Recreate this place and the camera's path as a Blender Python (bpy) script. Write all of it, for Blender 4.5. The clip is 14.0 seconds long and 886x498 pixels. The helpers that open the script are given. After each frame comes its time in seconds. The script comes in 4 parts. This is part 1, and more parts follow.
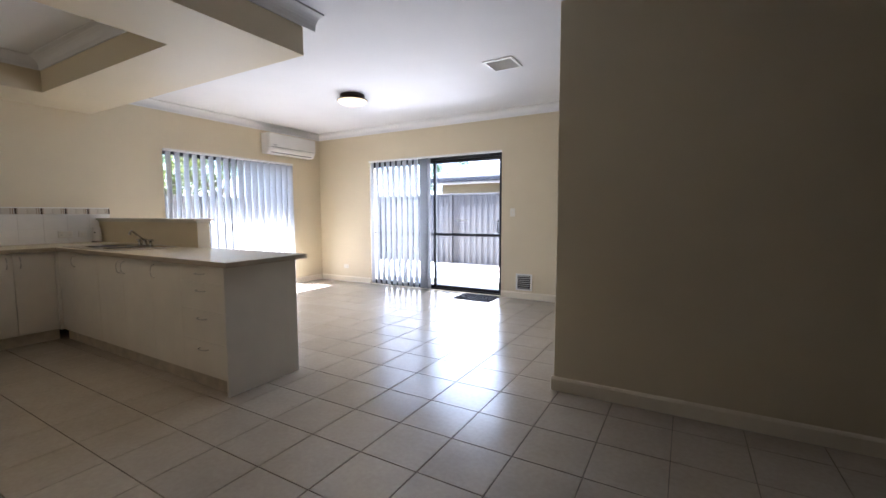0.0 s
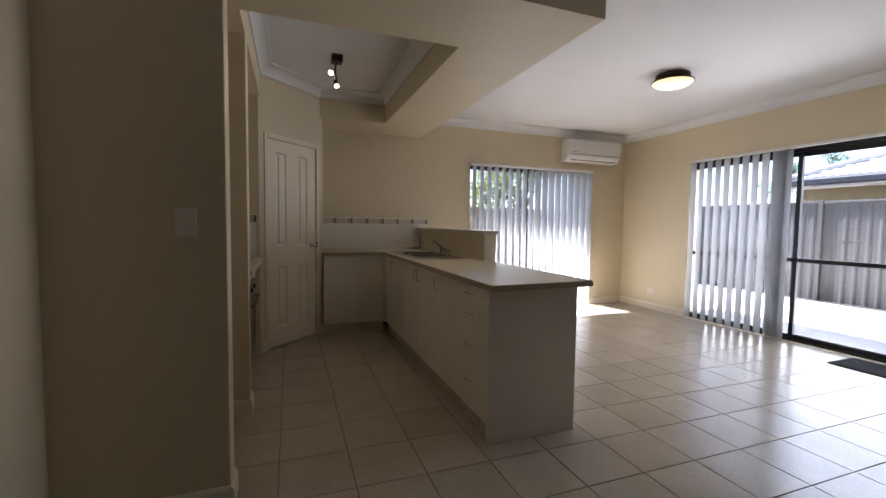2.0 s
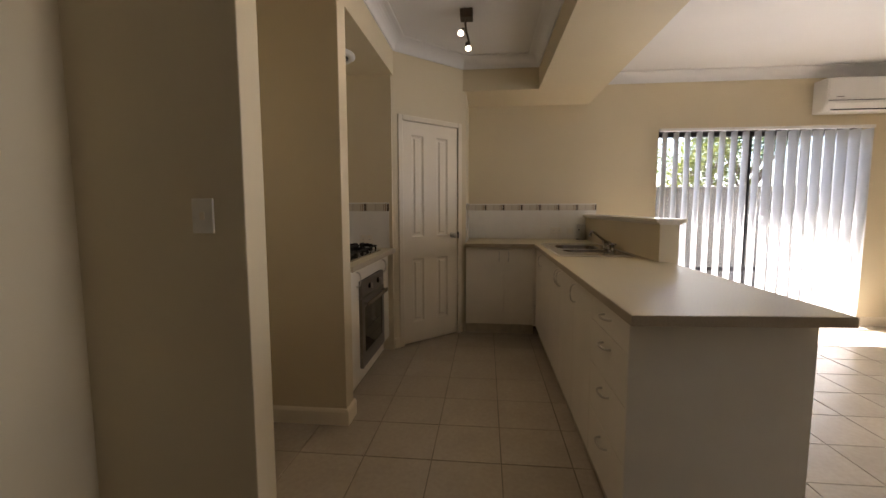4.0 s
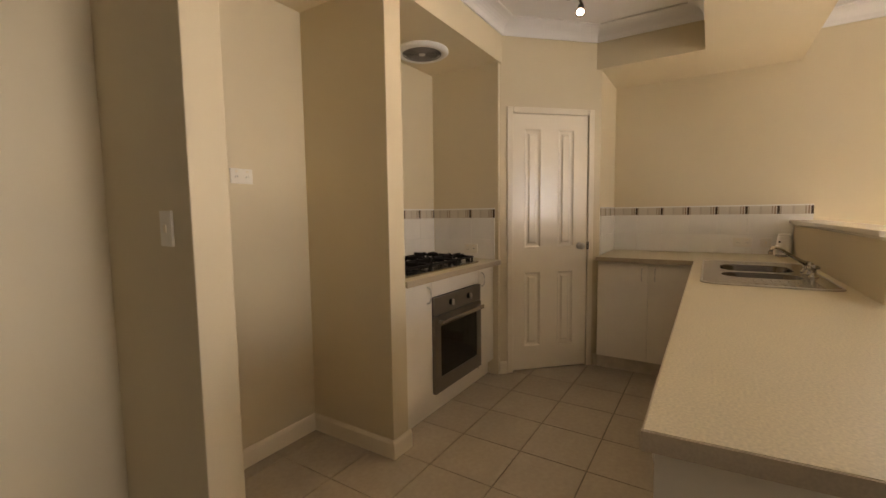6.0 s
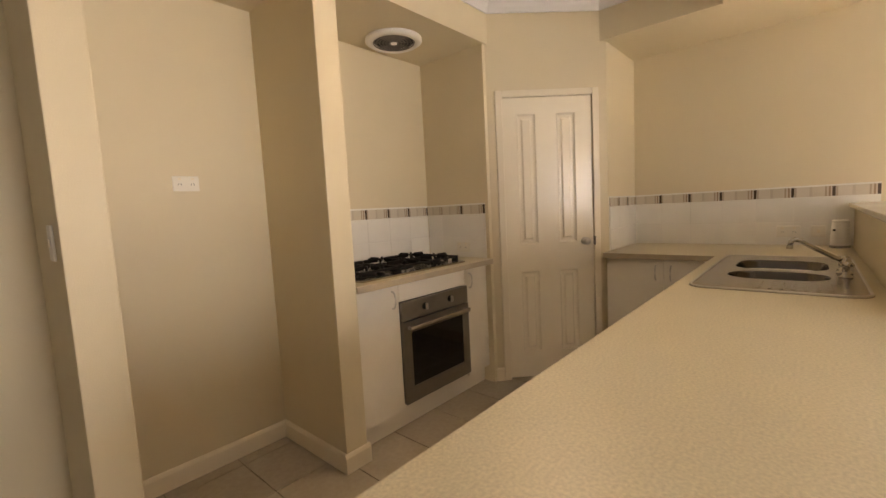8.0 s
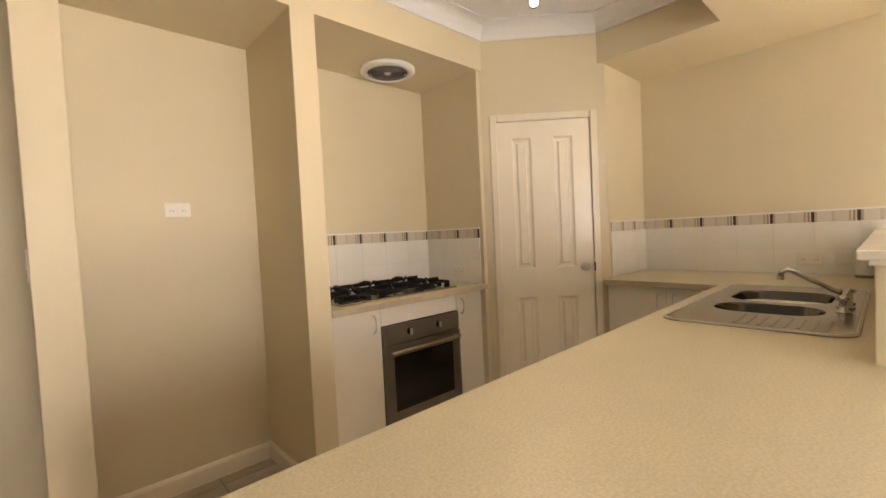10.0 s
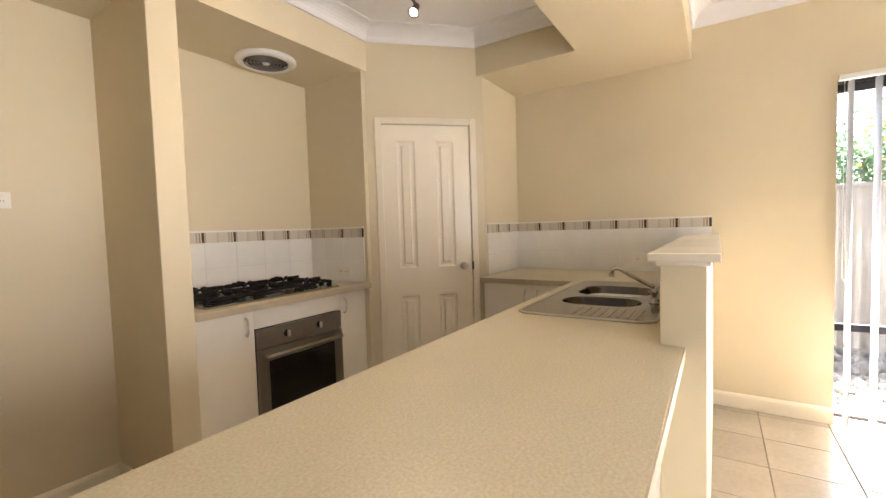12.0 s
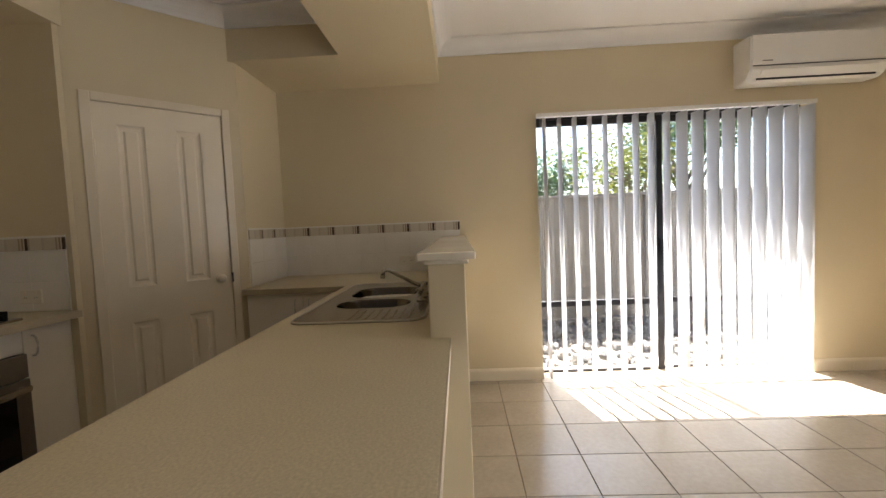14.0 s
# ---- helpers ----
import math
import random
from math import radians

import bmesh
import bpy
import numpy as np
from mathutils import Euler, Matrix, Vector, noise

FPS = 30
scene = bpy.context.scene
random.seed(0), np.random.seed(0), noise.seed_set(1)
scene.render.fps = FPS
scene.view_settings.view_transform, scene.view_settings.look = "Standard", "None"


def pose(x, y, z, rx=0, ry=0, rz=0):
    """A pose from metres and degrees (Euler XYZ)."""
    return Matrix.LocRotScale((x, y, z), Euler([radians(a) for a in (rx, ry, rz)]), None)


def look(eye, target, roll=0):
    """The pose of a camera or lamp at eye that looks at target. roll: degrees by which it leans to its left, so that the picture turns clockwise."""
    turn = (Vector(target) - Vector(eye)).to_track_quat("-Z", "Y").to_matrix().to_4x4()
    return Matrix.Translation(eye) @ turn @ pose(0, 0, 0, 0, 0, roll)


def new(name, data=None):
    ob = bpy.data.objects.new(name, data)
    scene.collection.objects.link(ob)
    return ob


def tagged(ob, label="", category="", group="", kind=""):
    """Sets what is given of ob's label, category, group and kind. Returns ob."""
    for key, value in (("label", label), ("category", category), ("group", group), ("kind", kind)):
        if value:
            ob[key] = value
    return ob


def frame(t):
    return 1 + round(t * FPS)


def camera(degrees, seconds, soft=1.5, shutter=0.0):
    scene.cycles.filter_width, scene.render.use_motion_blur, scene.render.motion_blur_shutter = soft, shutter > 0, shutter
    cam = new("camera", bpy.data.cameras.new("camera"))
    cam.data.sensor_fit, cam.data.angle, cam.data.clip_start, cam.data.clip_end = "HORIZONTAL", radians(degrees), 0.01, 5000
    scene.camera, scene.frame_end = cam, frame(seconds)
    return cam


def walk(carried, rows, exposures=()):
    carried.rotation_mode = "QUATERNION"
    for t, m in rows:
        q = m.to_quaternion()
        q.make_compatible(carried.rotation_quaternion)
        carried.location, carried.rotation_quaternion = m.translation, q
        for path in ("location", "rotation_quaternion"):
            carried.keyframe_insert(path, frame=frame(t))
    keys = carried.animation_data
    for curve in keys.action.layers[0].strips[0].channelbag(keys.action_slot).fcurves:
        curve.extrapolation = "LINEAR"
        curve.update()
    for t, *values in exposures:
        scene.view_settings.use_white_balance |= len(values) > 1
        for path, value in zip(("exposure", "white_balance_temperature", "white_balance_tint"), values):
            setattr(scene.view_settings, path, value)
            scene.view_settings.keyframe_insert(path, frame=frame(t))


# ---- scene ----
cam = camera(93.2, 14.0)
PATH = [
    (0, (-0.116, -0.136, 1.202), (-1.116, 1.588, 1.037), -0.2),
    (0.5, (-0.255, 0.014, 1.214), (-1.569, 1.516, 1.089), 0.1),
    (1, (-0.406, 0.139, 1.241), (-1.939, 1.421, 1.18), -1.3),
    (1.5, (-0.537, 0.276, 1.221), (-2.254, 1.295, 1.116), -1.5),
    (2, (-0.646, 0.447, 1.222), (-2.52, 1.135, 1.104), 0.8),
    (2.5, (-0.766, 0.592, 1.219), (-2.703, 1.065, 1.07), 0.1),
    (3, (-0.959, 0.721, 1.23), (-2.934, 0.992, 1.073), 1.2),
    (3.5, (-1.133, 0.834, 1.239), (-3.124, 0.946, 1.094), 0.3),
    (4, (-1.268, 0.992, 1.237), (-3.248, 0.788, 1.046), -0.1),
    (6.5, (-2.039, 1.649, 1.255), (-3.657, 0.485, 1.084), -1.2),
    (7, (-2.15, 1.753, 1.258), (-3.717, 0.526, 1.057), -2.0),
    (7.5, (-2.279, 1.816, 1.257), (-3.809, 0.545, 1.049), -2.6),
    (10, (-2.632, 2.108, 1.258), (-3.995, 0.647, 1.185), -2.8),
    (10.5, (-2.647, 2.115, 1.263), (-4.119, 0.764, 1.184), -2.9),
    (11, (-2.652, 2.137, 1.269), (-4.204, 0.878, 1.187), -2.8),
    (11.5, (-2.652, 2.172, 1.268), (-4.284, 1.02, 1.186), -2.5),
    (12, (-2.66, 2.222, 1.263), (-4.33, 1.126, 1.164), -1.8),
    (12.5, (-2.673, 2.257, 1.26), (-4.402, 1.256, 1.162), -1.8),
    (13, (-2.693, 2.255, 1.263), (-4.525, 1.462, 1.158), -1.5),
    (13.5, (-2.716, 2.219, 1.259), (-4.657, 1.754, 1.143), -2.2),
    (14, (-2.723, 2.185, 1.255), (-4.718, 2.104, 1.143), -2.5),
]
EXPOSURES = [(0.0, 3.95, 5320, 17), (0.3, 3.6, 5320, 17), (1.5, 3.25, 5520, 17), (2.5, 3.1, 6020, 18), (3.5, 3.4, 6400, 18), (4.2, 3.6, 6500, 19), (6.3, 4.23, 7300, 20), (7.5, 4.38, 7300, 20), (10.0, 4.75, 7100, 18), (12.0, 4.8, 6400, 17), (13.0, 4.15, 6400, 16), (14.0, 3.35, 6500, 15)]
walk(cam, [(t, look(eye, target, roll)) for t, eye, target, roll in PATH], EXPOSURES)

# ---- daylight ----
SUN_WAY = Vector((0.64, 0.145, -1.0))
world = bpy.data.worlds.new("sky")
scene.world = world
world.use_nodes = True
sky = world.node_tree.nodes.new("ShaderNodeTexSky")
sky.sky_type, sky.sun_disc = "NISHITA", False
sky.sun_elevation = math.asin(1.0 / SUN_WAY.length)
sky.sun_rotation = math.atan2(-SUN_WAY.x, -SUN_WAY.y)
world.node_tree.links.new(sky.outputs[0], world.node_tree.nodes["Background"].inputs[0])
world.node_tree.nodes["Background"].inputs[1].default_value = 0.06
sun = new("sun", bpy.data.lights.new("sun", "SUN"))
sun.data.energy, sun.data.angle, sun.data.color = 4.6, radians(0.5), (1.0, 0.95, 0.86)
sun.rotation_mode = "QUATERNION"
sun.rotation_quaternion = SUN_WAY.to_track_quat("-Z", "Y")

# the sky's light in the two glazed openings
for name, place, turn, wide, watts in (("window_light_north", (-3.63, 5.83, 1.05), (90, 0, 180), 2.40, 6.0), ("window_light_west", (-6.36, 3.84, 1.05), (90, 0, -90), 2.05, 2.8)):
    lamp = new(name, bpy.data.lights.new(name, "AREA"))
    lamp.data.shape, lamp.data.size, lamp.data.size_y = "RECTANGLE", wide, 2.05
    lamp.data.energy, lamp.data.color = watts, (1.0, 0.985, 0.95)
    lamp.data.spread = radians(130)
    lamp.matrix_basis = pose(*place, *turn)

# the two lit halogen heads of the kitchen spotlight
SPOT_AT = Vector((-4.42, 0.84, 2.65))
SPOT_HEADS = (((-0.05, -0.046, -0.135), (0.75, -0.2, -0.6)), ((-0.11, 0.01, -0.225), (0.6, 0.1, -0.75)))
for place, way in SPOT_HEADS:
    lamp = new("halogen_light", bpy.data.lights.new("halogen_light", "SPOT"))
    lamp.data.energy, lamp.data.color, lamp.data.shadow_soft_size = 0.75, (1.0, 0.76, 0.48), 0.015
    lamp.data.spot_size, lamp.data.spot_blend = radians(110), 1.0
    lamp.location = SPOT_AT + Vector(place) + Vector(way).normalized() * 0.012
    lamp.rotation_mode = "QUATERNION"
    lamp.rotation_quaternion = Vector(way).to_track_quat("-Z", "Y")


# ---- materials ----
def paint(name, col, rough=0.5, var=0.06, scale=6.0, bump=0.0, fine=120.0, metal=0.0, mottle=0.0, per_object=0.0):
    """Principled surface with broad and fine variation of colour and fine relief, in object or world metres."""
    m = bpy.data.materials.new(name)
    m.use_nodes = True
    nt = m.node_tree
    b = nt.nodes["Principled BSDF"]
    b.inputs["Roughness"].default_value, b.inputs["Metallic"].default_value = rough, metal
    geo = nt.nodes.new("ShaderNodeNewGeometry")

    def nz(sc, detail):
        n = nt.nodes.new("ShaderNodeTexNoise")
        n.inputs["Scale"].default_value, n.inputs["Detail"].default_value = sc, detail
        nt.links.new(geo.outputs["Position"], n.inputs["Vector"])
        return n

    broad, grain = nz(scale, 4), nz(fine, 3)
    ramp = nt.nodes.new("ShaderNodeMapRange")
    ramp.inputs[1].default_value, ramp.inputs[2].default_value = 0.3, 0.7
    ramp.inputs[3].default_value, ramp.inputs[4].default_value = 1 - var, 1 + var
    nt.links.new(broad.outputs[0], ramp.inputs[0])
    last = ramp.outputs[0]

    def times(a, lo, hi, src, c0=0.3, c1=0.7):
        r = nt.nodes.new("ShaderNodeMapRange")
        r.inputs[1].default_value, r.inputs[2].default_value = c0, c1
        r.inputs[3].default_value, r.inputs[4].default_value = lo, hi
        nt.links.new(src, r.inputs[0])
        x = nt.nodes.new("ShaderNodeMath")
        x.operation = "MULTIPLY"
        nt.links.new(a, x.inputs[0]), nt.links.new(r.outputs[0], x.inputs[1])
        return x.outputs[0]

    if mottle:
        last = times(last, 1 - mottle, 1 + mottle, grain.outputs[0])
    if per_object:
        info = nt.nodes.new("ShaderNodeObjectInfo")
        last = times(last, 1 - per_object, 1 + per_object, info.outputs["Random"], 0, 1)
    mix = nt.nodes.new("ShaderNodeVectorMath")
    mix.operation = "SCALE"
    mix.inputs[0].default_value = col
    nt.links.new(last, mix.inputs["Scale"])
    nt.links.new(mix.outputs[0], b.inputs["Base Color"])
    rr = nt.nodes.new("ShaderNodeMapRange")
    rr.inputs[3].default_value, rr.inputs[4].default_value = (max(0.02, rough - 0.06), min(0.255, rough + 0.06)) if rough < 0.274 else (max(0.295, rough - 0.06), min(1, rough + 0.06))
    nt.links.new(broad.outputs[0], rr.inputs[0])
    nt.links.new(rr.outputs[0], b.inputs["Roughness"])
    if bump:
        bp = nt.nodes.new("ShaderNodeBump")
        bp.inputs["Strength"].default_value, bp.inputs["Distance"].default_value = bump, 0.002
        nt.links.new(grain.outputs[0], bp.inputs["Height"])
        nt.links.new(bp.outputs[0], b.inputs["Normal"])
    return m


def glowing(name, col, strength):
    m = bpy.data.materials.new(name)
    m.use_nodes = True
    b = m.node_tree.nodes["Principled BSDF"]
    b.inputs["Base Color"].default_value = (*col, 1)
    b.inputs["Emission Color"].default_value = (*col, 1)
    b.inputs["Emission Strength"].default_value = strength
    return m


def clear_glass(name, tint=(1, 1, 1)):
    m = bpy.data.materials.new(name)
    m.use_nodes = True
    nt = m.node_tree
    nt.nodes.remove(nt.nodes["Principled BSDF"])
    tr, gl, fr, mx = (nt.nodes.new(k) for k in ("ShaderNodeBsdfTransparent", "ShaderNodeBsdfGlossy", "ShaderNodeFresnel", "ShaderNodeMixShader"))
    tr.inputs[0].default_value = (*tint, 1)
    gl.inputs["Roughness"].default_value = 0.02
    fr.inputs[0].default_value = 1.45
    nt.links.new(fr.outputs[0], mx.inputs[0]), nt.links.new(tr.outputs[0], mx.inputs[1]), nt.links.new(gl.outputs[0], mx.inputs[2])
    nt.links.new(mx.outputs[0], nt.nodes["Material Output"].inputs[0])
    return m


def translucent(name, col, share):
    m = paint(name, col, 0.7, 0.04, 8, 0.2, 300)
    nt = m.node_tree
    t, mx = nt.nodes.new("ShaderNodeBsdfTranslucent"), nt.nodes.new("ShaderNodeMixShader")
    t.inputs[0].default_value = (*col, 1)
    mx.inputs[0].default_value = share
    nt.links.new(nt.nodes["Principled BSDF"].outputs[0], mx.inputs[1]), nt.links.new(t.outputs[0], mx.inputs[2])
    nt.links.new(mx.outputs[0], nt.nodes["Material Output"].inputs[0])
    return m


def banded(name, stops, rough=0.25, length=0.2):
    """Printed stripes along a piece's own x, of the given length; stops: (share, colour)."""
    m = paint(name, (1, 1, 1), rough)
    nt = m.node_tree
    b = nt.nodes["Principled BSDF"]
    co, sep, rg, cr = (nt.nodes.new(k) for k in ("ShaderNodeTexCoord", "ShaderNodeSeparateXYZ", "ShaderNodeMapRange", "ShaderNodeValToRGB"))
    rg.inputs[1].default_value, rg.inputs[2].default_value = -length / 2, length / 2
    cr.color_ramp.interpolation = "CONSTANT"
    while len(cr.color_ramp.elements) < len(stops):
        cr.color_ramp.elements.new(0.5)
    for e, (p, c) in zip(cr.color_ramp.elements, stops):
        e.position, e.color = p, (*c, 1)
    nt.links.new(co.outputs["Object"], sep.inputs[0]), nt.links.new(sep.outputs[0], rg.inputs[0]), nt.links.new(rg.outputs[0], cr.inputs[0])
    n, mm = nt.nodes.new("ShaderNodeTexNoise"), nt.nodes.new("ShaderNodeMix")
    n.inputs["Scale"].default_value, n.inputs["Detail"].default_value = 45, 4
    mm.data_type, mm.blend_type = "RGBA", "MULTIPLY"
    mm.inputs[0].default_value = 0.3
    nt.links.new(cr.outputs[0], mm.inputs[6]), nt.links.new(n.outputs[0], mm.inputs[7])
    nt.links.new(mm.outputs[2], b.inputs["Base Color"])
    return m


WALL = paint("cream_wall_paint", (0.695, 0.598, 0.412), 0.55, 0.03, 1.2, 0.25, 260)
CEIL = paint("white_ceiling_paint", (0.80, 0.79, 0.78), 0.8, 0.02, 1.5, 0.1, 200)
TRIM = paint("cream_gloss_trim", (0.81, 0.725, 0.57), 0.3, 0.03, 3, 0.05)
CAPGLOSS = paint("glossy_cap_enamel", (0.82, 0.76, 0.64), 0.19, 0.02, 3)
DOORP = paint("cream_door_enamel", (0.89, 0.805, 0.65), 0.22, 0.02, 4)
TILE = paint("glazed_floor_tile", (0.43, 0.37, 0.29), 0.245, 0.05, 5, 0.12, 40, mottle=0.05, per_object=0.05)
GROUT = paint("grey_brown_grout", (0.20, 0.165, 0.13), 0.9, 0.2, 4, 0.4, 200)
WORKTOP = paint("speckled_beige_laminate", (0.585, 0.515, 0.36), 0.38, 0.03, 6, 0.0, 170, mottle=0.13)
EDGE = paint("laminate_edge", (0.46, 0.38, 0.27), 0.35, 0.05, 9, 0.05, 190, mottle=0.07)
CABINET = paint("cream_melamine", (0.86, 0.80, 0.69), 0.32, 0.03, 5, 0.04, 200)
# tan, darker than the cabinet fronts, with random mottling
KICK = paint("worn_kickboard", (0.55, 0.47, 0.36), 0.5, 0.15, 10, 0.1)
WTILE = paint("white_wall_tile", (0.86, 0.83, 0.765), 0.14, 0.02, 8, 0.05, 60, per_object=0.015)
WGROUT = paint("pale_wall_grout", (0.80, 0.77, 0.70), 0.9, 0.08, 10, 0.1)
BORDER = banded("printed_border_tile", [(0.0, (0.10, 0.07, 0.05)), (0.075, (0.80, 0.72, 0.59)), (0.11, (0.42, 0.31, 0.21)), (0.16, (0.76, 0.67, 0.53)), (0.20, (0.52, 0.42, 0.31)), (0.25, (0.76, 0.68, 0.55)), (0.55, (0.68, 0.60, 0.48)), (0.62, (0.80, 0.72, 0.60)), (0.94, (0.58, 0.48, 0.37))])
# the sink's steel again, darkened: the bowls' inner shade is in this colour
SHADEDSTEEL = paint("polished_bowl_steel", (0.15, 0.135, 0.115), 0.16, 0.04, 20, 0.0, 400, metal=1.0)
STEEL = paint("brushed_steel", (0.42, 0.385, 0.34), 0.24, 0.04, 20, 0.0, 400, metal=1.0)
CHROME = paint("chrome", (0.50, 0.485, 0.46), 0.12, 0.02, 20, metal=1.0)
OVENSTEEL = paint("oven_steel", (0.27, 0.245, 0.21), 0.36, 0.04, 30, 0.0, 400, metal=0.85)
HANDLESTEEL = paint("satin_handle_steel", (0.62, 0.58, 0.52), 0.32, 0.03, 20, 0.0, 400, metal=0.9)
BLACKGLASS = paint("black_oven_glass", (0.012, 0.011, 0.010), 0.06, 0.1, 5)
IRON = paint("black_cast_iron", (0.010, 0.009, 0.008), 0.6, 0.2, 30, 0.3, 300)
FRAME = paint("black_powdercoat", (0.012, 0.012, 0.016), 0.35, 0.15, 12, 0.05, 300)
RUBBER = paint("dark_rubber_mat", (0.018, 0.018, 0.022), 0.9, 0.2, 20, 0.6, 250)
PLASTIC = paint("white_plastic", (0.80, 0.78, 0.74), 0.35, 0.02, 6)
IRON.node_tree.nodes["Principled BSDF"].inputs["Specular IOR Level"].default_value = 0.2
PLATE = paint("aged_plate_plastic", (0.80, 0.755, 0.66), 0.35, 0.03, 9)
GREYGRILLE = paint("fan_grille_grey", (0.20, 0.18, 0.165), 0.5, 0.1, 20)
DARKGAP = paint("dark_gap", (0.02, 0.02, 0.02), 0.8, 0.1, 10)
SLAT = translucent("blind_fabric", (0.72, 0.73, 0.75), 0.42)
GLASS = clear_glass("window_glass", (0.98, 0.99, 0.99))
BULB = glowing("lit_halogen_bulb", (1.0, 0.86, 0.62), 0.7)
PAVING = paint("pale_paving", (0.70, 0.66, 0.60), 0.85, 0.1, 2, 0.4, 60, per_object=0.06)
SOIL = paint("sandy_soil", (0.13, 0.12, 0.11), 0.95, 0.25, 3, 0.6, 40)
STONE = paint("limestone_rubble", (0.11, 0.108, 0.108), 0.9, 0.35, 5, 0.6, 40, mottle=0.3)
FENCE = paint("grey_steel_fence", (0.052, 0.051, 0.056), 0.6, 0.06, 3, 0.05, 200)
FENCE_WARM = paint("warm_grey_steel_fence", (0.14, 0.137, 0.138), 0.5, 0.06, 3, 0.05, 200)
BRICK = paint("yellow_brick", (0.26, 0.20, 0.11), 0.85, 0.15, 9, 0.5, 60, mottle=0.15)
ROOF = paint("grey_concrete_roof_tile", (0.26, 0.26, 0.265), 0.8, 0.15, 3, 0.4, 60, per_object=0.08)
GUTTER = paint("dark_gutter", (0.02, 0.02, 0.028), 0.4, 0.1, 5)
BARK = paint("bark", (0.16, 0.12, 0.09), 0.95, 0.3, 9, 0.8, 40)
LEAF = translucent("leaves", (0.045, 0.09, 0.032), 0.35)
LEAFY = translucent("yellow_green_leaves", (0.13, 0.15, 0.03), 0.35)


# ---- builders ----
def part(name, bm, material, parent=None, label="", smooth=False):
    me = bpy.data.meshes.new(name)
    bmesh.ops.recalc_face_normals(bm, faces=bm.faces)
    bm.to_mesh(me)
    bm.free()
    me.materials.append(material)
    if smooth:
        for p in me.polygons:
            p.use_smooth = True
    ob = new(name, me)
    if parent:
        ob.parent = parent
    if label:
        ob["label"] = label
    return ob


def bx(bm, x0, x1, y0, y1, z0, z1, bevel=0.0, segments=2):
    c = Matrix.Translation(((x0 + x1) / 2, (y0 + y1) / 2, (z0 + z1) / 2)) @ Matrix.Diagonal((abs(x1 - x0), abs(y1 - y0), abs(z1 - z0), 1))
    v = bmesh.ops.create_cube(bm, size=1, matrix=c)["verts"]
    if bevel:
        e = list({e for x in v for e in x.link_edges})
        bmesh.ops.bevel(bm, geom=e, offset=bevel, segments=segments, affect="EDGES", profile=0.5)
    return bm


def cyl(bm, p0, p1, r0, r1=None, seg=20):
    p0, p1 = Vector(p0), Vector(p1)
    m = Matrix.Translation((p0 + p1) / 2) @ (p1 - p0).to_track_quat("Z", "Y").to_matrix().to_4x4()
    bmesh.ops.create_cone(bm, cap_ends=True, segments=seg, radius1=r0, radius2=r0 if r1 is None else r1, depth=(p1 - p0).length, matrix=m)
    return bm


def tube(bm, pts, r, seg=10):
    """A round tube through the points."""
    pts = [Vector(p) for p in pts]
    rings = []
    for i, p in enumerate(pts):
        d = (pts[min(i + 1, len(pts) - 1)] - pts[max(i - 1, 0)]).normalized()
        q = d.to_track_quat("Z", "Y")
        rings.append([bm.verts.new(p + q @ Vector((r * math.cos(a), r * math.sin(a), 0))) for a in [2 * math.pi * k / seg for k in range(seg)]])
    for a, b in zip(rings, rings[1:]):
        for k in range(seg):
            bm.faces.new((a[k], a[(k + 1) % seg], b[(k + 1) % seg], b[k]))
    bm.faces.new(rings[0]), bm.faces.new(rings[-1])
    return bm


def lathe(bm, profile, m=Matrix(), seg=32):
    """A turned shape from (radius, height) pairs."""
    rings = [[bm.verts.new(m @ Vector((r * math.cos(2 * math.pi * k / seg), r * math.sin(2 * math.pi * k / seg), z))) for k in range(seg)] for r, z in profile]
    for a, b in zip(rings, rings[1:]):
        for k in range(seg):
            bm.faces.new((a[k], a[(k + 1) % seg], b[(k + 1) % seg], b[k]))
    bm.faces.new(rings[0]), bm.faces.new(rings[-1])
    return bm


def cells(bm, us, vs, holes, w0, w1, axis="z"):
    """A slab over the grid us x vs without the cells in holes, from w0 to w1 along axis; only its outer faces."""
    def place(u, v, w):
        return {"z": (u, v, w), "y": (u, w, v), "x": (w, u, v)}[axis]
    made = {}

    def vert(i, j, k):
        if (i, j, k) not in made:
            made[i, j, k] = bm.verts.new(place(us[i], vs[j], (w0, w1)[k]))
        return made[i, j, k]
    solid = {(i, j) for i in range(len(us) - 1) for j in range(len(vs) - 1)} - set(holes)
    for i, j in solid:
        for k in (0, 1):
            bm.faces.new([vert(i, j, k), vert(i + 1, j, k), vert(i + 1, j + 1, k), vert(i, j + 1, k)])
        for di, dj, a, b in ((-1, 0, (i, j), (i, j + 1)), (1, 0, (i + 1, j), (i + 1, j + 1)), (0, -1, (i, j), (i + 1, j)), (0, 1, (i, j + 1), (i + 1, j + 1))):
            if (i + di, j + dj) not in solid:
                bm.faces.new([vert(*a, 0), vert(*b, 0), vert(*b, 1), vert(*a, 1)])
    return bm


def struct(name, bm, material, label="", category=""):
    return tagged(part(name, bm, material), label, category, kind="structure")


def thing(name, label, category, group="", at=None):
    ob = new(name)
    if at is not None:
        ob.matrix_basis = at
    return tagged(ob, label, category, group)


def B(*a, **k):
    return bx(bmesh.new(), *a, **k)


# ---- the plan, in metres ----
WX, NY, CZ, DZ = -6.03, 5.517, 2.65, 2.352
FRONT = 0.205
DIAG_A, DIAG_B = Vector((-4.83, 0.19, 0)), Vector((-5.42, 0.79, 0))

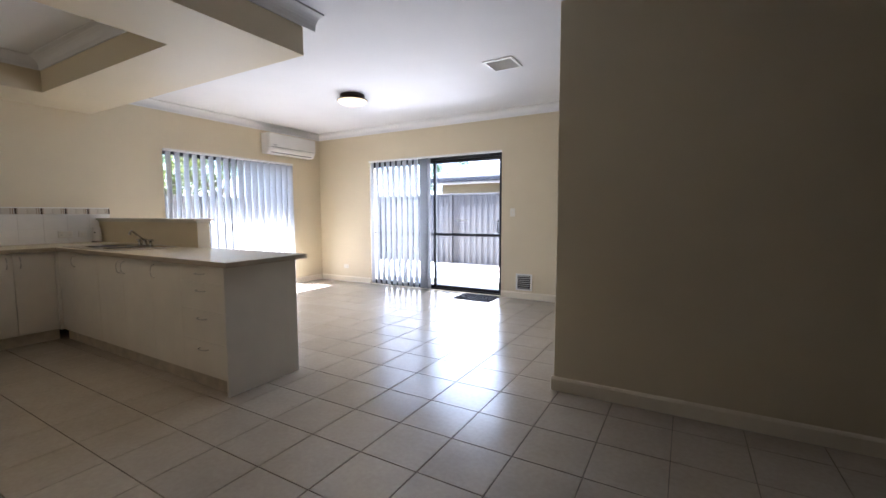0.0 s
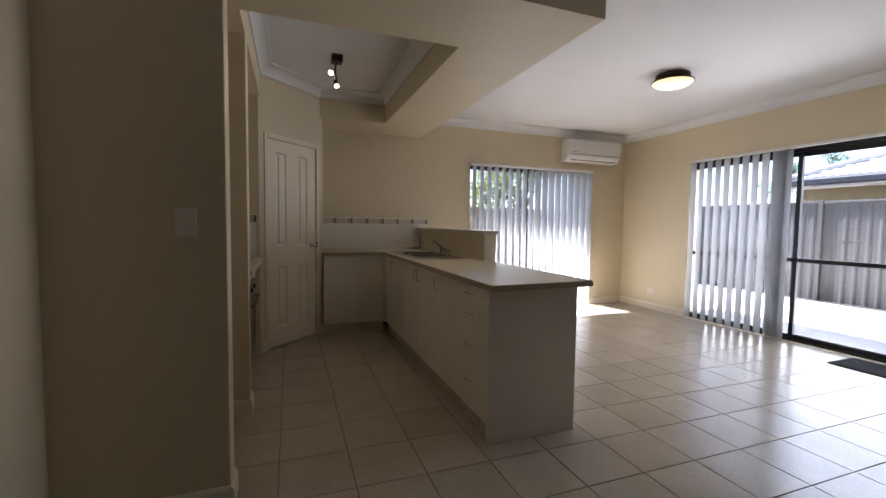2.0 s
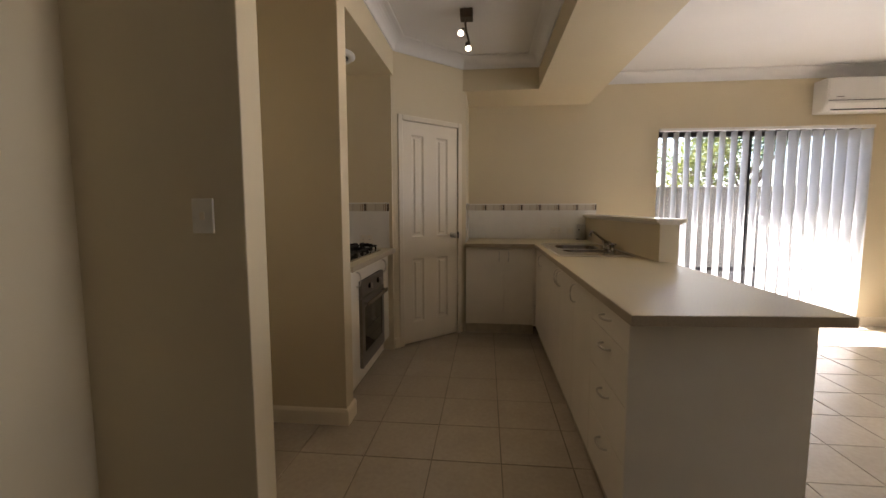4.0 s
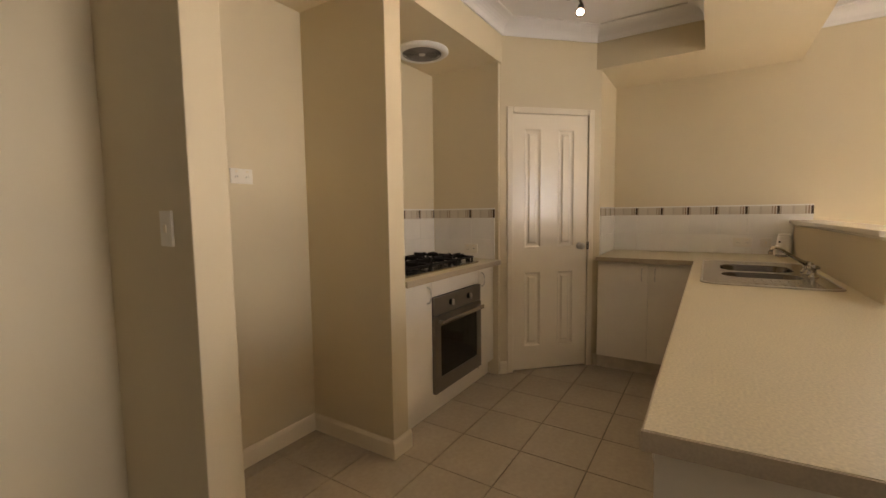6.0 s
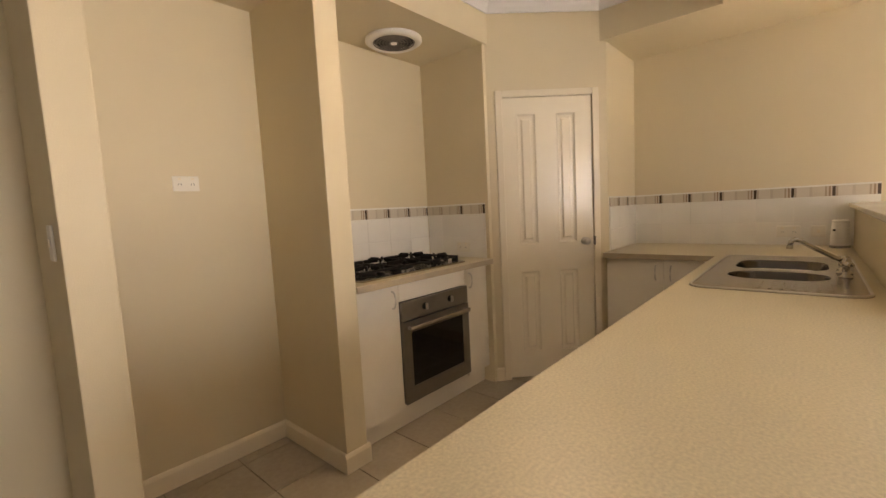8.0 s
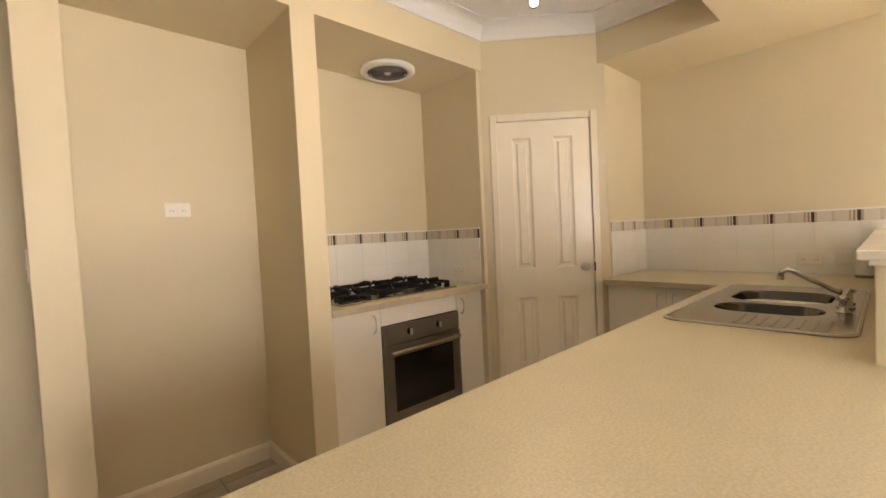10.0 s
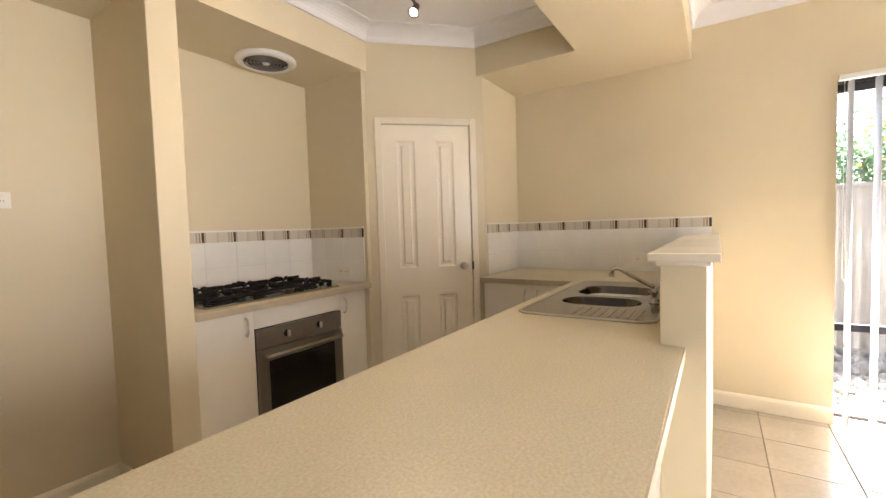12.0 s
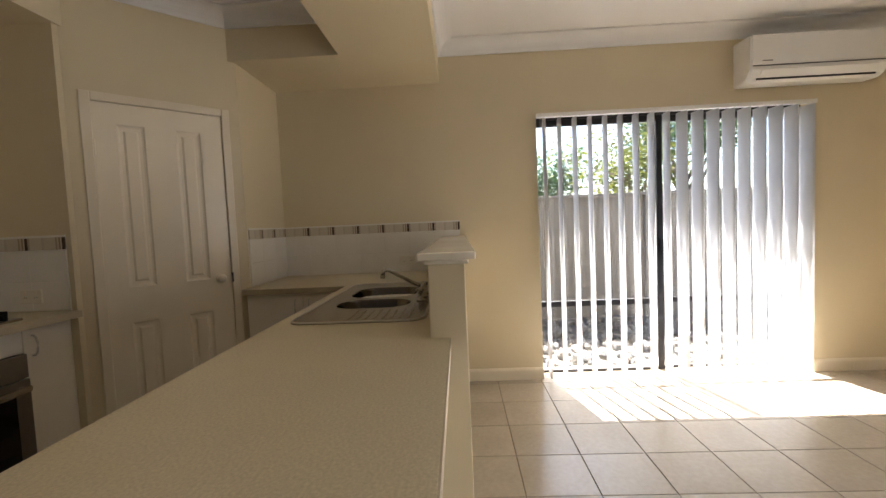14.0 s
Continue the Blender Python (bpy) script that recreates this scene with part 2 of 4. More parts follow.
slab = struct("floor", B(-6.3, 6.7, -8.12, 5.76, -0.15, -0.006), GROUT, "pale glazed square floor tiles with brown grout", "floor")
struct("wall_west", cells(bmesh.new(), [-0.6, 2.81, 4.87, 5.76], [-0.15, 0.0, 2.076, 2.9], [(1, 1)], WX - 0.24, WX, "x"), WALL, "unseen cream wall, set far back to cut bounced light with a sliding door opening", "wall")
struct("wall_north", cells(bmesh.new(), [WX, -4.84, -2.42, 6.7], [-0.15, 0.0, 2.10, 2.9], [(1, 1)], NY, NY + 0.24, "y"), WALL, "unseen cream wall, set far back to cut bounced light with a sliding door opening", "wall")
struct("wall_pier", B(-2.70, -2.575, -0.5, FRONT, 0, CZ + 0.1, bevel=0.004), WALL, "unseen cream wall, set far back to cut bounced light end beside the fridge recess", "wall")
struct("wall_nib", B(-3.63, -3.505, -0.40, FRONT, 0, DZ + 0.02, bevel=0.004), WALL, "cream painted nib between fridge and cooktop recesses", "wall")
struct("wall_south", B(-6.03, -2.70, -0.52, -0.386, 0, CZ + 0.1), WALL, "unseen cream wall, set far back to cut bounced light at the back of the recesses", "wall")
struct("wall_recess_side", B(-4.95, -4.80, -0.386, 0.192, 0, DZ + 0.02), WALL, "cream painted side of the cooktop recess", "wall")
struct("wall_return", B(-6.03, -5.425, 0.67, 0.79, 0, DZ + 0.02), WALL, "cream painted return wall beside the pantry", "wall")
struct("wall_hall_1", B(-2.575, -1.9, -0.52, -0.41, 0, CZ + 0.1), WALL, "cream painted hall wall", "wall")
# three unseen closing walls, set far out so less light bounces back
struct("wall_hall_2", B(-2.02, -1.9, -8.0, -0.52, 0, CZ + 0.1), WALL, "cream painted hall wall", "wall")
struct("wall_hall_3", B(-2.02, 6.7, -8.12, -8.0, 0, CZ + 0.1), WALL, "cream painted hall wall", "wall")
struct("wall_east", B(6.58, 6.7, -8.0, NY, 0, CZ + 0.1), WALL, "unseen cream wall, set far back to cut bounced light", "wall")
struct("wall_partition", B(-0.86, 6.58, 2.655, 2.775, 0, CZ + 0.1, bevel=0.004), WALL, "cream painted partition wall end", "wall")
struct("ceiling", B(-6.3, 6.7, -8.12, 5.76, CZ, CZ + 0.12), CEIL, "flat white plaster ceiling", "ceiling")
struct("bulkhead", cells(bmesh.new(), [WX, -5.39, -3.195, -2.56], [-0.45, FRONT, 1.473, 2.075], [(1, 1)], DZ, CZ + 0.02), WALL, "cream plaster bulkhead round a raised kitchen ceiling", "bulkhead")
struct("sill_west", B(WX - 0.235, WX, 2.812, 4.868, -0.006, 0.001), TILE, "tiled threshold of the sliding door", "threshold")

# diagonal pantry wall with its doorway
along = (DIAG_A - DIAG_B).normalized()
DIAG = Matrix.Translation(DIAG_B) @ Matrix(((along.x, -along.y, 0, 0), (along.y, along.x, 0, 0), (0, 0, 1, 0), (0, 0, 0, 1)))
LEN = (DIAG_B - DIAG_A).length
w = struct("wall_pantry", cells(bmesh.new(), [0, 0.10, 0.74, LEN], [0, 0.0001, 2.005, CZ + 0.05], [(1, 0), (1, 1)], -0.11, 0, "y"), WALL, "cream painted diagonal pantry wall", "wall")
w.matrix_basis = DIAG


def panelled_door():
    d = tagged(new("door_1"), "cream enamelled four-panel pantry door, shut", "door", kind="structure")
    d.matrix_basis = DIAG
    x0, x1, z0, z1 = 0.1045, 0.7355, 0.012, 1.9975
    panels = [(0.225, 0.355, 0.985, 1.885), (0.505, 0.635, 0.985, 1.885), (0.225, 0.355, 0.20, 0.785), (0.505, 0.635, 0.20, 0.785)]
    us = [x0, 0.225, 0.355, 0.505, 0.635, x1]
    vs = [z0, 0.20, 0.785, 0.985, 1.885, z1]
    leaf = part("door_leaf", cells(bmesh.new(), us, vs, [(1, 1), (3, 1), (1, 3), (3, 3)], -0.045, -0.008, "y"), DOORP, d)
    for a, b, c, e in panels:
        bm = bmesh.new()
        rings = []
        for inset, y in ((0.0, -0.008), (0.007, -0.016), (0.016, -0.020), (0.030, -0.020), (0.040, -0.010)):
            rings.append([bm.verts.new((x, y, z)) for x, z in ((a + inset, c + inset), (b - inset, c + inset), (b - inset, e - inset), (a + inset, e - inset))])
        for p, q in zip(rings, rings[1:]):
            for k in range(4):
                bm.faces.new((p[k], p[(k + 1) % 4], q[(k + 1) % 4], q[k]))
        bm.faces.new(rings[-1])
        part("door_panel", bm, DOORP, leaf)
    part("architrave", B(0.058, 0.104, -0.005, 0.011, 0, 2.045, bevel=0.005), TRIM, d)
    part("architrave", B(0.736, 0.784, -0.005, 0.011, 0, 2.045, bevel=0.005), TRIM, d)
    part("architrave", B(0.104, 0.736, -0.005, 0.011, 1.999, 2.045, bevel=0.005), TRIM, d)
    k = part("door_handle", lathe(bmesh.new(), [(0.001, 0.062), (0.018, 0.060), (0.026, 0.048), (0.024, 0.034), (0.011, 0.024), (0.011, 0.010), (0.027, 0.006), (0.028, 0.0)], pose(0.17, -0.008, 0.985, -90), 24), HANDLESTEEL, d, "round satin chrome knob", True)
    part("strike_plate", B(0.098, 0.104, -0.012, 0.013, 0.955, 1.015), DARKGAP, d)
    for z in (0.25, 1.75):
        part("hinge", cyl(bmesh.new(), (0.735, 0.002, z - 0.045), (0.735, 0.002, z + 0.045), 0.007, seg=10), TRIM, d)
    return d


panelled_door()
struct("pantry_back", B(-6.03, -4.95, -0.386, -0.37, 0, DZ), WALL, "plain wall inside the pantry", "wall")


# ---- cornices and skirtings ----
def run(bm, a, b, side, profile):
    """A moulding from a to b in plan; profile: (distance from the wall, height); side +1: the room lies left of the way."""
    a, b = Vector((*a, 0)), Vector((*b, 0))
    n = Vector((-(b - a).y, (b - a).x, 0)).normalized() * side
    rows = [[bm.verts.new(p + n * d + Vector((0, 0, z))) for d, z in profile] for p in (a, b)]
    k = len(profile)
    for i in range(k):
        bm.faces.new((rows[0][i], rows[0][(i + 1) % k], rows[1][(i + 1) % k], rows[1][i]))
    bm.faces.new(rows[0]), bm.faces.new(rows[1])


COVE = [(0, CZ + 0.01), (0, CZ - 0.10), (0.012, CZ - 0.10), (0.016, CZ - 0.085)] + [(0.095 - 0.079 * math.cos(q), CZ - 0.085 + 0.073 * math.sin(q)) for q in [math.radians(d) for d in (15, 30, 45, 60, 75)]] + [(0.095, CZ - 0.012), (0.108, CZ - 0.010), (0.108, CZ + 0.01)]
SKIRT = [(0, 0.0), (0.014, 0.0), (0.014, 0.078), (0.009, 0.090), (0.004, 0.096), (0, 0.096)]
bm = bmesh.new()
for a, b, s in (((WX, 5.517), (WX, 2.075), 1), ((WX, 2.075), (-2.56, 2.075), 1), ((-2.56, 2.18), (-2.56, FRONT), 1), ((WX, NY), (3.58, NY), -1), ((-0.86, 2.655), (3.58, 2.655), -1), ((-2.575, FRONT), (-2.575, -0.41), 1)):
    run(bm, a, b, s, COVE)
struct("cornice_1", bm, CEIL, "white coved plaster cornice", "cornice")
bm = bmesh.new()
for a, b, s in (((-5.39, 1.473), (-5.39, 0.76), 1), ((-3.195, 1.473), (-5.39, 1.473), 1), ((-3.195, FRONT), (-3.195, 1.473), 1), ((-4.84, FRONT), (-3.195, FRONT), 1), ((DIAG_B.x - 0.03, DIAG_B.y + 0.03), (DIAG_A.x + 0.02, DIAG_A.y - 0.02), 1)):
    run(bm, a, b, s, COVE)
struct("cornice_2", bm, CEIL, "white coved cornice inside the raised kitchen ceiling", "cornice")
bm = bmesh.new()
for a, b, s in (((WX, 2.81), (WX, 2.2), 1), ((WX, NY), (WX, 4.87), 1), ((WX, NY), (-4.84, NY), -1), ((-2.42, NY), (3.58, NY), -1), ((-0.875, 2.655), (3.58, 2.655), -1), ((-0.86, 2.655), (-0.86, 2.775), 1),
                ((-2.575, FRONT), (-2.575, -0.41), 1), ((-2.714, FRONT), (-2.561, FRONT), 1), ((-2.70, -0.386), (-2.70, FRONT), 1), ((-3.505, -0.386), (-2.70, -0.386), 1),
                ((-3.505, FRONT), (-3.505, -0.386), 1), ((-3.644, FRONT), (-3.491, FRONT), 1), ((-2.575, -0.41), (-1.9, -0.41), 1),
                ((-4.83, 0.19), (-4.869, 0.229), -1), ((-5.388, 0.757), (-5.42, 0.79), -1)):
    run(bm, a, b, s, SKIRT)
struct("baseboard", bm, TRIM, "cream painted timber skirting", "skirting")


# ---- kitchen ----
def d_handle(parent, m, tall=True):
    """A bowed chrome handle, upright by default, its feet on the plane y=0 of m."""
    pts = [(0, 0, -0.048), (0, 0.012, -0.048), (0, 0.024, -0.036), (0, 0.029, -0.012), (0, 0.029, 0.012), (0, 0.024, 0.036), (0, 0.012, 0.048), (0, 0, 0.048)]
    if not tall:
        pts = [(z, y, x) for x, y, z in pts]
    h = part("handle", tube(bmesh.new(), pts, 0.0045, 8), HANDLESTEEL, parent, "bowed chrome handle", True)
    h.matrix_basis = m
    return h


def base_cabinet(label, m, width, depth, fronts, kick=0.10, top=0.862):
    """A base unit; local x along the front, y out of the front, z up. fronts: (x0, x1, z0, z1, handle) with handle (x, z, upright) or None."""
    c = thing("base_cabinet", label, "cabinet", "kitchen base cabinets", m)
    part("body", B(0, width, -depth, -0.02, kick, top), CABINET, c)
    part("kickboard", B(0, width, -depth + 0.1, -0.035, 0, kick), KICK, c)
    for x0, x1, z0, z1, h in fronts:
        f = part("drawer_front" if h and not h[2] else "door", B(x0 + 0.0015, x1 - 0.0015, -0.018, 0, z0, z1, bevel=0.0015), CABINET, c)
        if h:
            d_handle(f, Matrix.Translation((h[0], 0, h[1])), h[2])
    return c


# peninsula units face the south: local x runs west


def pen_unit(x0, width, fronts, label):
    return base_cabinet(label, pose(-2.70 - x0, 1.474, 0, 0, 0, 180), width, 0.54, fronts)


pen_unit(0.0, 0.50, [(0, 0.5, z0, z1, (0.25, z1 - 0.05, False)) for z0, z1 in ((0.104, 0.335), (0.338, 0.548), (0.551, 0.741), (0.744, 0.858))], "cream melamine bank of four drawers under the worktop")
pen_unit(0.50, 0.40, [(0, 0.40, 0.104, 0.858, (0.35, 0.785, True))], "cream melamine one-door unit beside the drawers")
pen_unit(0.90, 0.90, [(0, 0.45, 0.104, 0.858, (0.41, 0.785, True)), (0.45, 0.90, 0.104, 0.858, (0.49, 0.785, True))], "cream melamine two-door sink unit")
pen_unit(1.80, 0.82, [(0, 0.50, 0.104, 0.858, (0.45, 0.785, True)), (0.50, 0.82, 0.104, 0.858, None)], "cream melamine corner unit under the worktop")
base_cabinet("cream melamine two-door corner unit under the worktop", pose(-5.355, 1.46, 0, 0, 0, -90), 0.665, 0.66, [(0, 0.295, 0.104, 0.858, (0.25, 0.775, True)), (0.295, 0.66, 0.104, 0.858, (0.34, 0.775, True))])
p = thing("end_panel", "cream melamine panels closing the end and back of the peninsula", "panel")
part("panel", B(-2.698, -2.68, 1.468, 2.045, 0, 0.862, bevel=0.001), CABINET, p)
part("panel", B(-5.9, -2.699, 2.027, 2.045, 0, 0.862), CABINET, p)
part("filler", B(-5.9, -4.031, 2.045, 2.079, 0, 0.862), CABINET, p)
part("filler", B(-5.362, -5.319, 1.452, 1.476, 0.1, 0.862), CABINET, p)

def skew(bm):
    """The free end of the worktop is cut slightly out of square."""
    for v in bm.verts:
        if v.co.x > -2.64:
            v.co.x -= 0.062 * (v.co.y - 1.45)


# one continuous L-shaped worktop, cut out for the sink
top = thing("worktop", "speckled beige laminate L-shaped kitchen worktop", "worktop")
bm = cells(bmesh.new(), [WX, -5.32, -5.20, -4.50, -2.625], [0.79, 1.456, 1.58, 1.97, 2.075, 2.141], [(1, 0), (2, 0), (3, 0), (2, 2), (0, 4), (1, 4)], 0.866, 0.90)
skew(bm)
part("slab", bm, WORKTOP, top)
bm = bmesh.new()
bx(bm, -2.625, -2.621, 1.452, 2.145, 0.8655, 0.8985)
skew(bm)
part("edge_band", bm, EDGE, top, "darker laminate edge band")
bm = bmesh.new()
bx(bm, -5.32, -2.626, 1.452, 1.456, 0.8655, 0.8985), bx(bm, -5.32, -5.316, 0.79, 1.452, 0.8655, 0.8985), bx(bm, -4.03, -2.669, 2.141, 2.145, 0.8655, 0.8985)
part("edge_band", bm, EDGE, top, "darker laminate edge band")

# raised bar wall
bar = struct("wall_bar", B(WX, -4.03, 2.080, 2.198, 0, 1.134, bevel=0.003), WALL, "cream painted half-height wall behind the sink", "wall")
bm = bmesh.new()
bx(bm, WX, -4.005, 2.050, 2.232, 1.148, 1.172, bevel=0.004)
bx(bm, WX, -4.020, 2.070, 2.210, 1.134, 1.148, bevel=0.004)
struct("trim_bar_cap", bm, CAPGLOSS, "cream painted cap of the half-height wall", "cap")


def wall_tiles(name, m, width, label):
    """Two courses of 200 x 150 wall tiles and a printed border above the worktop; local x along the wall, y out of it."""
    s = tagged(part(name, B(0, width, 0, 0.004, 0.902, 1.292), WGROUT), label, "splashback", kind="structure")
    s.matrix_basis = m
    plain = {}
    for row, (z0, z1) in enumerate(((0.904, 1.056), (1.059, 1.209), (1.218, 1.281), (1.2105, 1.2165), (1.2825, 1.2905))):
        x = 0.0
        while x < width - 0.01:
            w = min(0.1993, width - x)
            key = (round(w, 3), row)
            if key not in plain:
                me = bpy.data.meshes.new("wall_tile")
                b = bx(bmesh.new(), -w / 2, w / 2, 0, 0.008, 0, z1 - z0, bevel=0.0006, segments=1)
                b.to_mesh(me), b.free()
                me.materials.append(BORDER if row == 2 else WTILE)
                plain[key] = me
            o = new(("wall_tile", "wall_tile", "border_tile", "listel", "listel")[row], plain[key])
            o.parent = s
            o.location = (x + w / 2, 0.001, z0)
            x += 0.2
    return s


wall_tiles("splashback_1", pose(WX, 2.19, 0, 0, 0, -90), 1.40, "glossy white wall tiles with a printed border")
wall_tiles("splashback_2", pose(WX, 0.79, 0), 0.59, "glossy white wall tiles with a printed border")
wall_tiles("splashback_3", pose(-4.79, -0.386, 0), 1.16, "glossy white wall tiles with a printed border")
wall_tiles("splashback_4", pose(-4.80, 0.165, 0, 0, 0, -90), 0.54, "glossy white wall tiles with a printed border")
wall_tiles("splashback_5", pose(-3.63, -0.375, 0, 0, 0, 90), 0.54, "glossy white wall tiles with a printed border")

# cooktop recess
hob_top = thing("worktop", "speckled beige laminate worktop in the cooktop recess", "worktop")
part("slab", cells(bmesh.new(), [-4.80, -4.56, -3.72, -3.63], [-0.386, -0.30, 0.12, 0.212], [], 0.866, 0.90), WORKTOP, hob_top)
part("edge_band", B(-4.80, -3.63, 0.212, 0.217, 0.8655, 0.8985), EDGE, hob_top, "darker laminate edge band")
OV = pose(-4.80, 0.150, 0)
oc = thing("oven_cabinet", "white melamine oven housing with narrow doors", "cabinet", "kitchen base cabinets", OV)
part("body", cells(bmesh.new(), [0, 0.245, 0.845, 1.17], [0.12, 0.15, 0.752, 0.862], [(1, 1)], -0.5, -0.02, "y"), CABINET, oc)
part("kickboard", B(0, 1.17, -0.3, -0.05, 0, 0.12), CABINET, oc)
for x0, x1, hx in ((0.0, 0.245, 0.205), (0.845, 1.17, 0.895)):
    f = part("door", B(x0 + 0.0015, x1 - 0.0015, -0.018, 0, 0.122, 0.858, bevel=0.0015), CABINET, oc)
    d_handle(f, Matrix.Translation((hx, 0, 0.775)))
part("fascia", B(0.2465, 0.8435, -0.018, 0, 0.753, 0.858, bevel=0.0015), CABINET, oc)


def oven(m):
    o = thing("oven", "stainless steel built-in oven with a black glass door, shut", "oven", at=m)
    part("body", B(-0.29, 0.29, -0.45, 0, 0.0, 0.59), DARKGAP, o)
    c = part("control_panel", B(-0.298, 0.298, 0, 0.018, 0.484, 0.594, bevel=0.003), OVENSTEEL, o, "brushed steel control panel")
    for x in (-0.115, 0.115):
        k = part("knob", lathe(bmesh.new(), [(0.001, 0.014), (0.017, 0.012), (0.020, 0.0)], pose(x, 0.018, 0.542, -90), 24), IRON, c, "dark round oven knob", True)
        part("knob_grip", B(x - 0.007, x + 0.007, 0.031, 0.046, 0.524, 0.560, bevel=0.003), HANDLESTEEL, k, "pale steel grip")
    d = part("oven_door", cells(bmesh.new(), [-0.298, -0.235, 0.235, 0.298], [0.0, 0.092, 0.412, 0.478], [(1, 1)], 0, 0.02, "y"), OVENSTEEL, o, "steel-framed oven door")
    part("glass", B(-0.235, 0.235, 0.004, 0.016, 0.092, 0.412), BLACKGLASS, d, "black glass window")
    for z in (0.17, 0.25):
        part("rack", B(-0.2, 0.2, 0.0162, 0.0166, z, z + 0.0015), IRON, d)
    h = part("handle", B(-0.272, 0.272, 0.048, 0.062, 0.428, 0.456, bevel=0.006), STEEL, d, "broad flat steel bar handle", True)
    for x in (-0.25, 0.25):
        part("bracket", B(x - 0.011, x + 0.011, 0.019, 0.050, 0.432, 0.452, bevel=0.003), OVENSTEEL, h)
    return o


oven(pose(-4.255, 0.150, 0.155))


def cooktop(m):
    """A five-burner gas hob; local x along the front, y towards the back wall."""
    c = thing("cooktop", "stainless gas cooktop with black cast-iron trivets", "cooktop", at=m)
    part("plate", B(-0.43, 0.43, -0.24, 0.24, 0, 0.012, bevel=0.005), STEEL, c, "stainless steel hob plate")
    for k, (x, y, r) in enumerate(((-0.29, 0.11, 0.038), (-0.29, -0.11, 0.045), (0.0, 0.0, 0.06), (0.27, 0.11, 0.045), (0.27, -0.11, 0.032))):
        part("spill_dish", lathe(bmesh.new(), [(0.001, 0.0125), (r * 1.9, 0.0125), (r * 2.1, 0.0165), (r * 2.2, 0.0125)], Matrix.Translation((x, y, 0)), 28), IRON, c, "black enamel spill dish", True)
        b = part("burner", lathe(bmesh.new(), [(0.001, 0.034), (r * 0.85, 0.032), (r, 0.024), (r, 0.018), (r * 1.25, 0.014), (r * 1.3, 0.012)], Matrix.Translation((x, y, 0)), 24), IRON, c, "black burner cap", True)
    for x0, x1 in ((-0.415, -0.155), (-0.14, 0.14), (0.155, 0.38)):
        bm = bmesh.new()
        z0, z1 = 0.040, 0.052
        for y in (-0.215, 0.0, 0.215):
            bx(bm, x0, x1, y - 0.007, y + 0.007, z0, z1, bevel=0.002, segments=1)
        for x in (x0, x1):
            bx(bm, x - 0.007, x + 0.007, -0.215, 0.215, z0, z1, bevel=0.002, segments=1)
        xm = (x0 + x1) / 2
        for y in (-0.11, 0.11):
            for k in range(8):
                q = math.pi * k / 4
                r0, r1 = 0.03, min((x1 - x0) / 2 / max(abs(math.cos(q)), 0.01), 0.105 / max(abs(math.sin(q)), 0.01))
                if k % 2:
                    r1 = 0.085
                g = bx(bmesh.new(), r0, r1, -0.006, 0.006, z0 + 0.006, z1 + 0.018, bevel=0.002, segments=1)
                g.transform(pose(xm, y, 0, 0, 0, math.degrees(q)))
                tmp = bpy.data.meshes.new("arm")
                g.to_mesh(tmp), g.free()
                bm.from_mesh(tmp)
                bpy.data.meshes.remove(tmp)
        for x in (x0, x1):
            for y in (-0.21, 0.21):
                cyl(bm, (x, y, 0.011), (x, y, 0.042), 0.007, seg=8)
        part("trivet", bm, IRON, c, "black cast-iron trivet")
    for k in range(5):
        part("knob", lathe(bmesh.new(), [(0.001, 0.032), (0.015, 0.030), (0.018, 0.012)], Matrix.Translation((0.41, -0.16 + 0.075 * k, 0)), 16), IRON, c, smooth=True)
    return c


cooktop(pose(-4.145, -0.095, 0.90, 0, 0, 180))


def rangehood_fan():
    f = thing("exhaust_fan", "round white exhaust fan grille in the recess ceiling", "exhaust fan", at=pose(-4.31, -0.14, DZ))
    part("rim", lathe(bmesh.new(), [(0.150, 0.0), (0.178, -0.004), (0.180, -0.018), (0.160, -0.032), (0.135, -0.030), (0.130, -0.012), (0.150, 0.0)], seg=40), PLASTIC, f, "white plastic rim", True)
    part("backing", lathe(bmesh.new(), [(0.134, -0.006), (0.134, -0.012)], seg=32), DARKGAP, f)
    for r in (0.03, 0.05, 0.07, 0.09, 0.11, 0.128):
        part("grille_ring", tube(bmesh.new(), [(r * math.cos(q), r * math.sin(q), -0.026) for q in [2 * math.pi * k / 36 for k in range(37)]], 0.0035, 6), GREYGRILLE, f, smooth=True)
    for k in range(8):
        q = math.pi * k / 4
        part("grille_rib", tube(bmesh.new(), [(0.02 * math.cos(q), 0.02 * math.sin(q), -0.024), (0.135 * math.cos(q), 0.135 * math.sin(q), -0.020)], 0.003, 6), GREYGRILLE, f)
    part("badge", lathe(bmesh.new(), [(0.001, -0.034), (0.02, -0.032), (0.022, -0.02)], seg=16), PLASTIC, f)
    return f


rangehood_fan()


def rounded_rect(x0, x1, y0, y1, r, n=6):
    out = []
    a, b, c, d = r if isinstance(r, tuple) else (r, r, r, r)
    for cx, cy, a0, r in ((x1 - a, y1 - a, 0, a), (x0 + b, y1 - b, 90, b), (x0 + c, y0 + c, 180, c), (x1 - d, y0 + d, 270, d)):
        out += [(cx + r * math.cos(math.radians(a0 + 90 * k / n)), cy + r * math.sin(math.radians(a0 + 90 * k / n))) for k in range(n + 1)]
    return out


